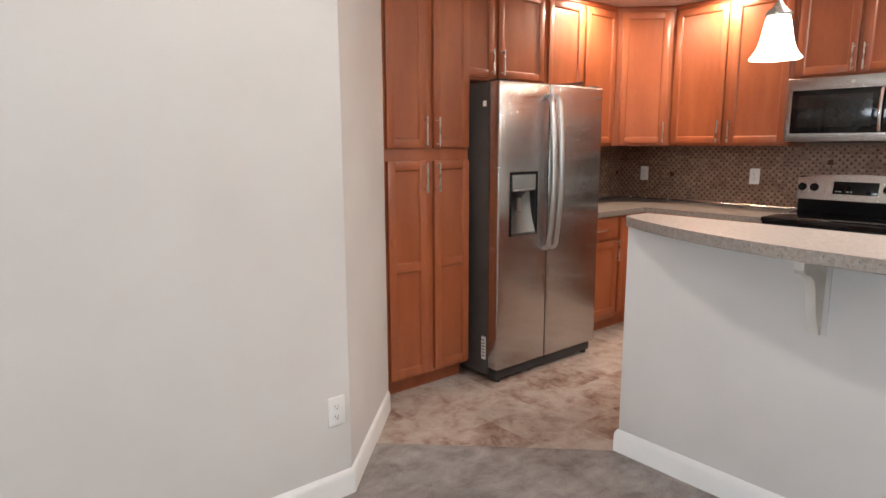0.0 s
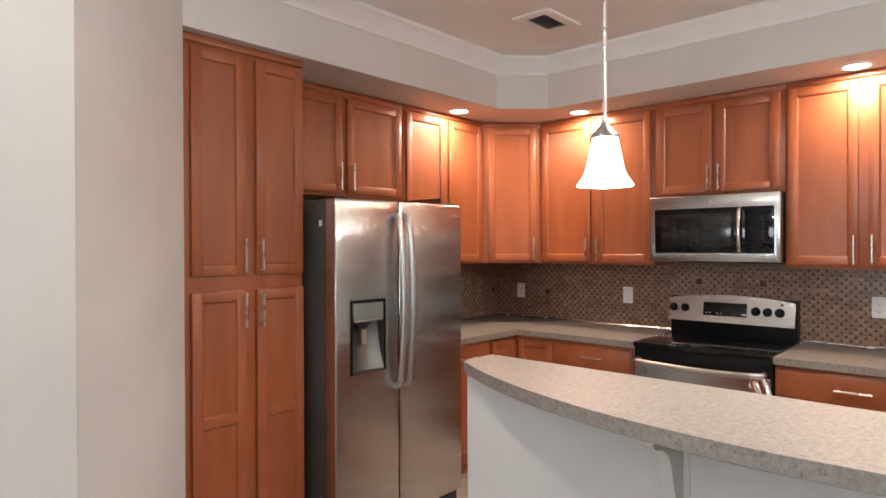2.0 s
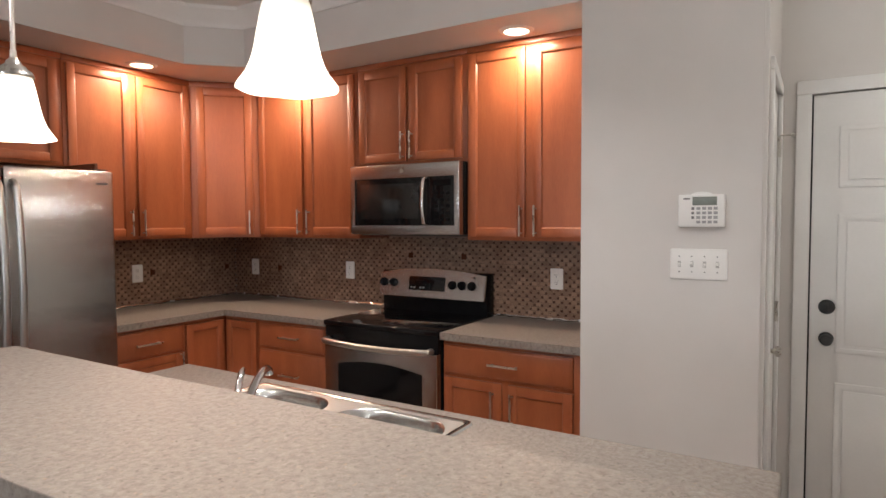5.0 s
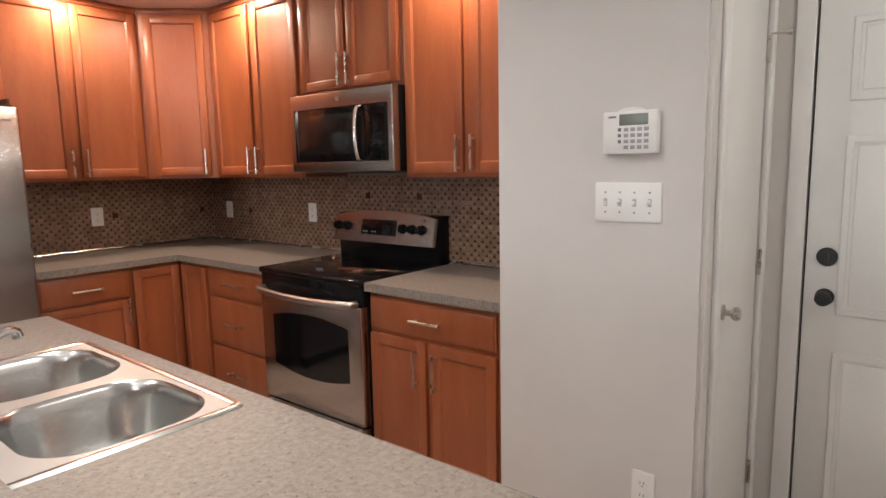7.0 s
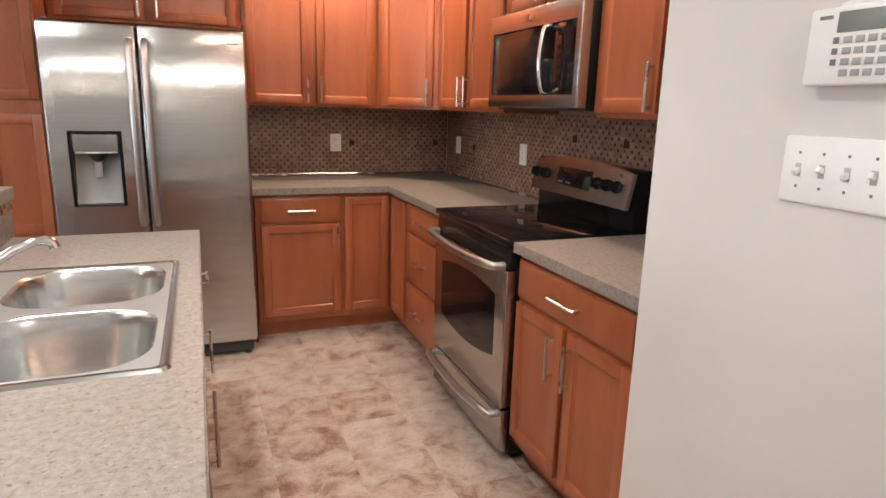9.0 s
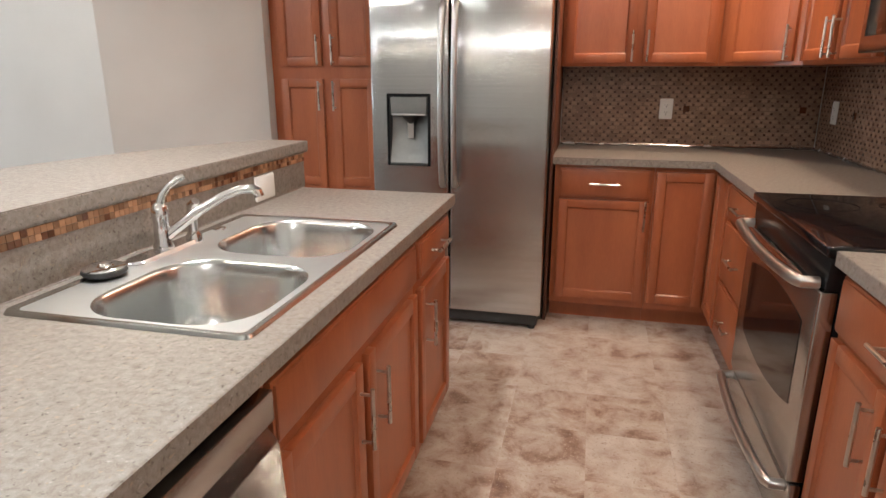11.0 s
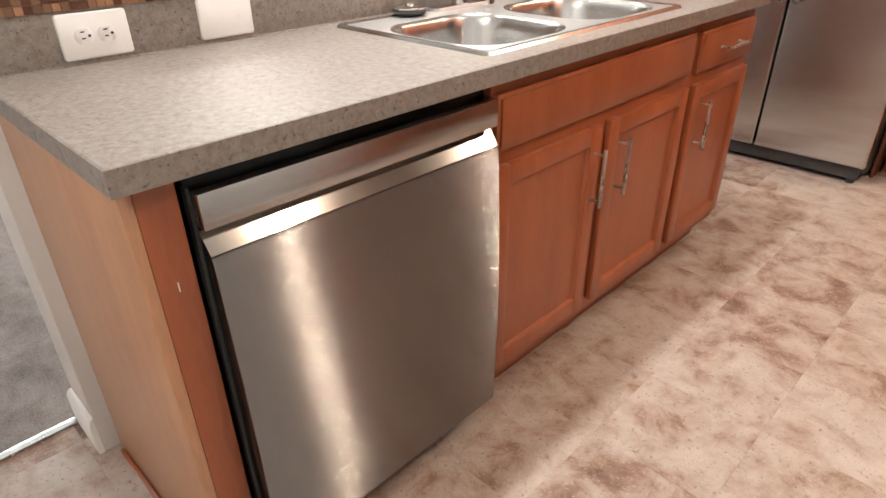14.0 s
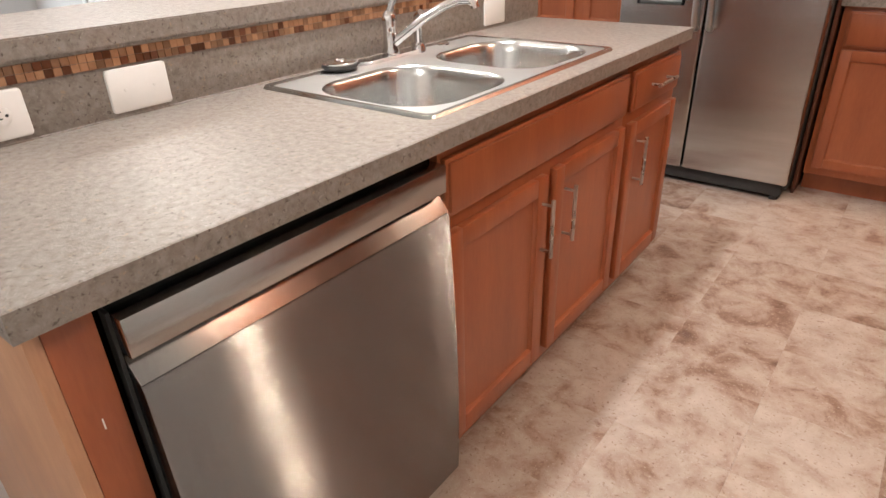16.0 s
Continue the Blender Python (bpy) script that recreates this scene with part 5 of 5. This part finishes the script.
bm.faces.new(ends[0]), bm.faces.new(ends[1][::-1])
part("scroll", bm, surface("cream_paint", (0.62, 0.59, 0.53), (0.70, 0.67, 0.61), 6, rough=0.5, fine=90, blotch=0.05), br)
part("back_plate", boxed(-2.4945, -2.4905, -2.535, -2.468, 0.748, 1.0435, bevel=0.0015), WALL, br)


# ---- electrical ----
def cover_plate(name, label, category, m, u, z, w, h, n=0.0, group=""):
    p = thing(name, tuple(m @ Vector((u, n, z))), label, category, group)
    lay = m @ Matrix.Translation((u, n, z)) @ Matrix.Rotation(radians(-90), 4, "X")
    bm = bmesh.new()
    rings = [[bm.verts.new((x, y, up)) for x, y, _ in rounded(-w / 2 + d, w / 2 - d, -h / 2 + d, h / 2 - d, 0.007 - d, 0, 5)] for d, up in ((0, 0.0005), (0, 0.0035), (0.0012, 0.0058), (0.004, 0.007))]
    for a, b in zip(rings, rings[1:]):
        loft(bm, a, b)
    bm.faces.new(rings[0][::-1])
    bm.faces.new(rings[-1])
    bm.transform(lay)
    part("plate", bm, WHITE_PLASTIC, p)
    return p


def receptacle(p, m, u, z, n, sideways=False):
    for s in (-1, 1):
        cu, cz = (u + 0.021 * s, z) if sideways else (u, z + 0.021 * s)
        bm = lathe([(0, 0.006), (0.0172, 0.006), (0.0172, 0.0078), (0.0160, 0.0085), (0, 0.0085)], segs=24)
        for v in bm.verts:                   # round face with flat sides
            v.co.x, v.co.y = (v.co.x, max(-0.0142, min(0.0142, v.co.y))) if sideways else (max(-0.0172, min(0.0172, v.co.x)), max(-0.0142, min(0.0142, v.co.y)))
        bm.transform(m @ Matrix.Translation((cu, n, cz)) @ Matrix.Rotation(radians(-90), 4, "X"))
        f = part("socket", bm, WHITE_PLASTIC, p)
        for d in (-1, 1):
            a, b = ((0.0, 0.006 * d) if sideways else (0.006 * d, 0.0))
            w, h = (0.0075, 0.0022) if sideways else (0.0022, 0.0075)
            part("slot", boxed(cu + a - 0.002 - w / 2, cu + a - 0.002 + w / 2, n + 0.0083, n + 0.0089, cz + b + 0.002 - h / 2, cz + b + 0.002 + h / 2, m=m), DARK_PLASTIC, f)
        bm = lathe([(0, 0), (0.0028, 0), (0.0028, 0.0006), (0, 0.0006)], segs=10)
        pz = (cu + 0.009, cz) if sideways else (cu, cz - 0.009)
        bm.transform(m @ Matrix.Translation((pz[0], n + 0.0083, pz[1])) @ Matrix.Rotation(radians(-90), 4, "X"))
        part("ground_hole", bm, DARK_PLASTIC, f)


OUT = "white duplex outlet on the mosaic backsplash"
for m, u, z in ((NORTH(0), -0.831, 1.135), (EAST(0), 0.227, 1.135), (EAST(0), 1.162, 1.144), (EAST(0), 2.651, 1.150)):
    p = cover_plate("wall_outlet", OUT, "outlet", m, u, z, 0.074, 0.118, 0.009, "backsplash outlets")
    receptacle(p, m, u, z, 0.009)
p = cover_plate("wall_switch", "white rocker switch plate on the mosaic backsplash", "switch", EAST(0), 2.905, 1.150, 0.074, 0.118, 0.009)
part("rocker", boxed(2.889, 2.921, 0.015, 0.018, 1.118, 1.182, bevel=0.002, m=EAST(0)), WHITE_PLASTIC, p)
mb = facing((-2.319, 0, 0), (0, 1, 0), (1, 0, 0))
p = cover_plate("wall_outlet", "wide white duplex outlet set sideways behind the counter", "outlet", mb, -3.625, 0.966, 0.130, 0.084)
receptacle(p, mb, -3.625, 0.966, 0.0, True)
for y, w in ((-3.351, 0.126), (-2.052, 0.126)):
    p = cover_plate("blank_plate", "white blank cover plate behind the island counter", "cover plate", mb, y, 0.966, w, 0.084)
    for s in (-0.03, 0.03):
        bm = lathe([(0, 0), (0.0035, 0), (0.003, 0.001), (0, 0.001)], segs=10)
        bm.transform(mb @ Matrix.Translation((y + s, 0.0068, 0.966)) @ Matrix.Rotation(radians(-90), 4, "X"))
        part("screw", bm, WHITE_PLASTIC, p)
ma = facing((-0.68, 0, 0), (0, -1, 0), (-1, 0, 0))
p = cover_plate("light_switch", "white four-gang toggle switch plate", "switch", ma, 3.4935, 1.3025, 0.211, 0.121)
for k in range(4):
    u = 3.4235 + 0.0467 * k
    tilt = Matrix.Translation((u, 0.006, 1.302)) @ Matrix.Rotation(radians(25 if k % 2 else -25), 4, "X")
    part("toggle", boxed(-0.0045, 0.0045, 0, 0.013, -0.005, 0.005, bevel=0.001, m=ma @ tilt), WHITE_PLASTIC, p)
    part("toggle_slot", boxed(u - 0.006, u + 0.006, 0.0068, 0.0074, 1.290, 1.314, m=ma), surface("slot_shade", (0.45, 0.44, 0.42), (0.5, 0.49, 0.47), 20), p)
    for z in (1.272, 1.333):
        part("screw", boxed(u - 0.0025, u + 0.0025, 0.0068, 0.0076, z - 0.0025, z + 0.0025, bevel=0.0005, m=ma), GREY_MARK, p)
kp = thing("alarm_keypad", (-0.69, -3.505, 1.45), "white wall-mounted alarm keypad with grey display", "keypad")
body = part("housing", boxed(3.421, 3.589, 0.0005, 0.030, 1.449, 1.575, bevel=0.006, m=ma), WHITE_PLASTIC, kp)
part("display", boxed(3.474, 3.562, 0.0295, 0.0312, 1.533, 1.566, bevel=0.001, m=ma), LCD, kp)
part("name_strip", boxed(3.440, 3.464, 0.0295, 0.0306, 1.556, 1.562, m=ma), GREY_MARK, kp)
for r in range(4):
    z = 1.521 - 0.0175 * r
    part("side_key", boxed(3.4705, 3.4805, 0.0295, 0.0315, z - 0.005, z + 0.005, bevel=0.0006, m=ma), GREY_MARK, kp) if r < 3 else None
    for k in range(4):
        u = 3.496 + 0.0205 * k
        part("key", boxed(u - 0.0072, u + 0.0072, 0.0295, 0.0320, z - 0.0055, z + 0.0055, bevel=0.001, m=ma), surface("key_rubber", (0.3, 0.3, 0.3), (0.4, 0.4, 0.4), 30) if not (r or k) else bpy.data.materials["key_rubber"], kp)
tabs = [(3.505 + 0.038 * math.cos(a), 1.574 + 0.012 * math.sin(a)) for a in (math.pi * k / 10 for k in range(11))]
bm = bmesh.new()
f = bm.faces.new([bm.verts.new(ma @ Vector((u, 0.004, v))) for u, v in tabs])
got = bmesh.ops.extrude_face_region(bm, geom=[f])
bmesh.ops.translate(bm, vec=Vector((-0.018, 0, 0)), verts=[v for v in got["geom"] if isinstance(v, bmesh.types.BMVert)])
part("top_tab", bm, WHITE_PLASTIC, kp)
p = cover_plate("wall_outlet", "white duplex outlet low on the painted wall", "outlet", ma, 3.565, 0.39, 0.074, 0.118)
receptacle(p, ma, 3.565, 0.39, 0.0)
mw2 = facing((0, -1.25, 0), (1, 0, 0), (0, -1, 0))
p = cover_plate("wall_outlet", "white duplex outlet low on the dining wall", "outlet", mw2, -3.662, 0.372, 0.074, 0.118)
receptacle(p, mw2, -3.662, 0.372, 0.0)
p = cover_plate("light_switch", "white switch plate beside the entry door", "switch", mw2, -7.70, 1.20, 0.165, 0.118)
for s in (-0.023, 0.023):
    part("toggle", boxed(-7.70 + s - 0.0045, -7.70 + s + 0.0045, 0.006, 0.016, 1.196, 1.208, bevel=0.001, m=mw2), WHITE_PLASTIC, p)
# silver strip where the worktop meets the splash
def edge_strip(points):
    bm = bmesh.new()
    rr = random.Random(7)
    pts = []
    for a, b in zip(points, points[1:]):
        a, b = Vector(a), Vector(b)
        n = max(2, int((b - a).length / 0.03))
        pts += [a.lerp(b, k / n) + Vector((0, 0, rr.uniform(-0.004, 0.004))) for k in range(n)]
    tube(pts + [Vector(points[-1])], [0.0075 + rr.uniform(-0.002, 0.002) for _ in range(len(pts) + 1)], 6, bm)
    return solo("edge_strip", bm, FOIL, "crinkled silver edging strip along the back of the countertop", "edging strip")


edge_strip([(-1.434, -0.012, 0.924), (-0.012, -0.012, 0.924)])
edge_strip([(-0.012, -0.02, 0.924), (-0.012, -1.50, 0.924)])
edge_strip([(-0.012, -2.272, 0.924), (-0.012, -3.008, 0.924)])

# ---- backsplash mosaic ----
def mosaic(name, m, length, z0, z1, lift=False):
    """Small staggered tiles with dark dots between them, joined."""
    back = thing(name, tuple(m @ Vector((length / 2, 0, z0))), "brown and tan glass mosaic tile backsplash", "backsplash", "", "structure")
    part("bed", boxed(0, length, 0.0006, 0.0055, z0, z1, m=m), MORTAR, back)
    rr = random.Random(11)
    light, dark = bmesh.new(), bmesh.new()
    g, singles = 0.0014, []

    def tile(bm, u0, u1, v0, v1, h):
        u0, u1, v0, v1 = max(u0, 0), min(u1, length), max(v0, z0), min(v1, z1)
        if u1 - u0 < 0.003 or v1 - v0 < 0.003:
            return
        e = 0.0008
        lo = [bm.verts.new(m @ Vector((u, 0.005, v))) for u, v in ((u0, v0), (u1, v0), (u1, v1), (u0, v1))]
        hi = [bm.verts.new(m @ Vector((u, h, v))) for u, v in ((u0 + e, v0 + e), (u1 - e, v0 + e), (u1 - e, v1 - e), (u0 + e, v1 - e))]
        bm.faces.new(hi)
        for k in range(4):
            j = (k + 1) % 4
            bm.faces.new((lo[k], lo[j], hi[j], hi[k]))

    p, d = 0.0235, 0.0138
    row, v = 0, z0
    while v < z1:
        u = -p * (row % 2) - 0.006
        while u < length:
            near = lift and u > length - 0.36 and u + 2 * p < length and v + p < z1
            wide, dot = (u + d + g / 2, u + 2 * p - g / 2, v + g / 2, v + p - g / 2), (u + g / 2, u + d - g / 2, v + g / 2, v + d - g / 2)
            if near:
                singles += [("tan_tile", wide), ("brown_tile", dot)]
            else:
                tile(light, *wide, 0.0085 + rr.uniform(-0.0004, 0.0004))
                tile(dark if rr.random() < 0.94 else light, *dot, 0.009)
            tile(light, u + g / 2, u + d - g / 2, v + d + g / 2, v + p - g / 2, 0.0085)
            u += 2 * p
        v += p
        row += 1
    part("tan_tile", light, MOSAIC, back, "", "stuff")
    part("brown_tile", dark, MOSAIC_DARK, back, "", "stuff")
    shared = {}
    for kind, (u0, u1, v0, v1) in singles:   # the tiles nearest the walk, one by one
        if kind not in shared:
            bm = bmesh.new()
            half_u, half_v = (u1 - u0) / 2, (v1 - v0) / 2
            box(bm, -half_u, half_u, 0.005, 0.0088, -half_v, half_v, 0.0006, m.to_3x3().to_4x4(), 1)
            shared[kind] = mesh_of(kind, bm, TILE_ONE if kind == "tan_tile" else TILE_DOT, (0, 0, 0))
        ob = new(kind, shared[kind])
        ob.parent, ob.location = back, m @ Vector(((u0 + u1) / 2, 0, (v0 + v1) / 2)) - Vector(back["base"])


mosaic("backsplash_1", NORTH(-1.434), 1.420, 0.916, 1.3715)
mosaic("backsplash_2", EAST(0.0), 3.009, 0.916, 1.3715, True)
part("panel", boxed(1.495, 2.252, 0.0006, 0.0065, 1.3718, 1.401, m=EAST(0)), MORTAR, bpy.data.objects["backsplash_2"])

for wall_name, wm2, spots in (("backsplash_1", NORTH(-1.434), ((0.715, 1.135), (1.334, 1.135))), ("backsplash_2", EAST(0), ((0.483, 1.135), (1.664, 1.258), (2.054, 1.258)))):
    for u, z in spots:
        part("decor_tile", boxed(u - 0.017, u + 0.017, 0.006, 0.0105, z - 0.017, z + 0.017, bevel=0.001, m=wm2), ACCENT_DARK, bpy.data.objects[wall_name], "dark brown decor tile")

# ---- accent strip tiles behind the sink ----
strip = thing("accent_strip", (-2.316, -2.8, 1.0125), "narrow strip of tan and brown glass mosaic tiles", "tile strip")
part("bed", boxed(-2.3188, -2.3175, -3.857, -1.743, 1.0125, 1.0442), MORTAR, strip)
rr = random.Random(5)
size, meshes = 0.0155, {}
for key, material in (("tan", ACCENT), ("brown", ACCENT_DARK)):
    bm = boxed(-0.0005, 0.0032, 0.0006, size - 0.0006, 0.0006, size - 0.0006)
    meshes[key] = mesh_of("tile", bm, material, (0, 0, 0))
base = Vector(strip["base"])
y = -3.856
while y < -1.76:
    for r in range(2):
        ob = new("tile", meshes["brown" if rr.random() < 0.27 else "tan"])
        ob.parent, ob.location = strip, Vector((-2.3175, y, 1.0132 + r * size)) - base
    y += size

# ---- vinyl floor tiles ----
floor = thing("floor_vinyl", (-1.2, -2.0, -0.006), "beige and brown stone-look vinyl tile floor", "floor", "", "structure")
fbase = Vector(floor["base"])


def clip(poly, p, n):
    """Keeps the side of the line through p that n points to."""
    out = []
    for a, b in zip(poly, poly[1:] + poly[:1]):
        da, db = (a - p).dot(n), (b - p).dot(n)
        if da >= 0:
            out.append(a)
        if da * db < 0:
            out.append(a.lerp(b, da / (da - db)))
    return out


T, G = 0.305, 0.0003
whole = None
cut_n = Vector((CUT0.y - CUT1.y, CUT1.x - CUT0.x)).normalized()
if cut_n.dot(Vector((0, 0)) - CUT0) < 0:
    cut_n = -cut_n
for i in range(-7, 6):
    for j in range(-18, 5):
        x, y = -1.198 + T * i, -1.142 + T * j
        full = [Vector(p) for p in ((x + G, y + G), (x + T - G, y + G), (x + T - G, y + T - G), (x + G, y + T - G))]
        poly = clip(clip(full, Vector((-0.001 if y > -3.727 else XG, 0)), Vector((-1, 0))), Vector((0, -0.001)), Vector((0, -1)))
        if y + T / 2 < -1.745:
            poly = clip(poly, Vector((-2.492, 0)), Vector((1, 0)))
        else:
            poly = clip(poly, CUT0, cut_n) if poly else poly
            poly = clip(poly, Vector((-3.03, -0.68)), Vector((1, -1)).normalized()) if poly else poly
        if len(poly) < 3:
            continue
        if len(poly) == 4 and all((a - b).length < 1e-6 for a, b in zip(poly, full)):
            if whole is None:
                whole = mesh_of("tile", prism([tuple(p - Vector((x, y))) for p in poly], -0.0055, 0.0), VINYL, (0, 0, 0))
            me = whole
        else:
            me = mesh_of("tile", prism([tuple(p - Vector((x, y))) for p in poly], -0.0055, 0.0), VINYL, (0, 0, 0))
        ob = new("tile", me)
        ob.parent, ob.location = floor, Vector((x, y, 0)) - fbase
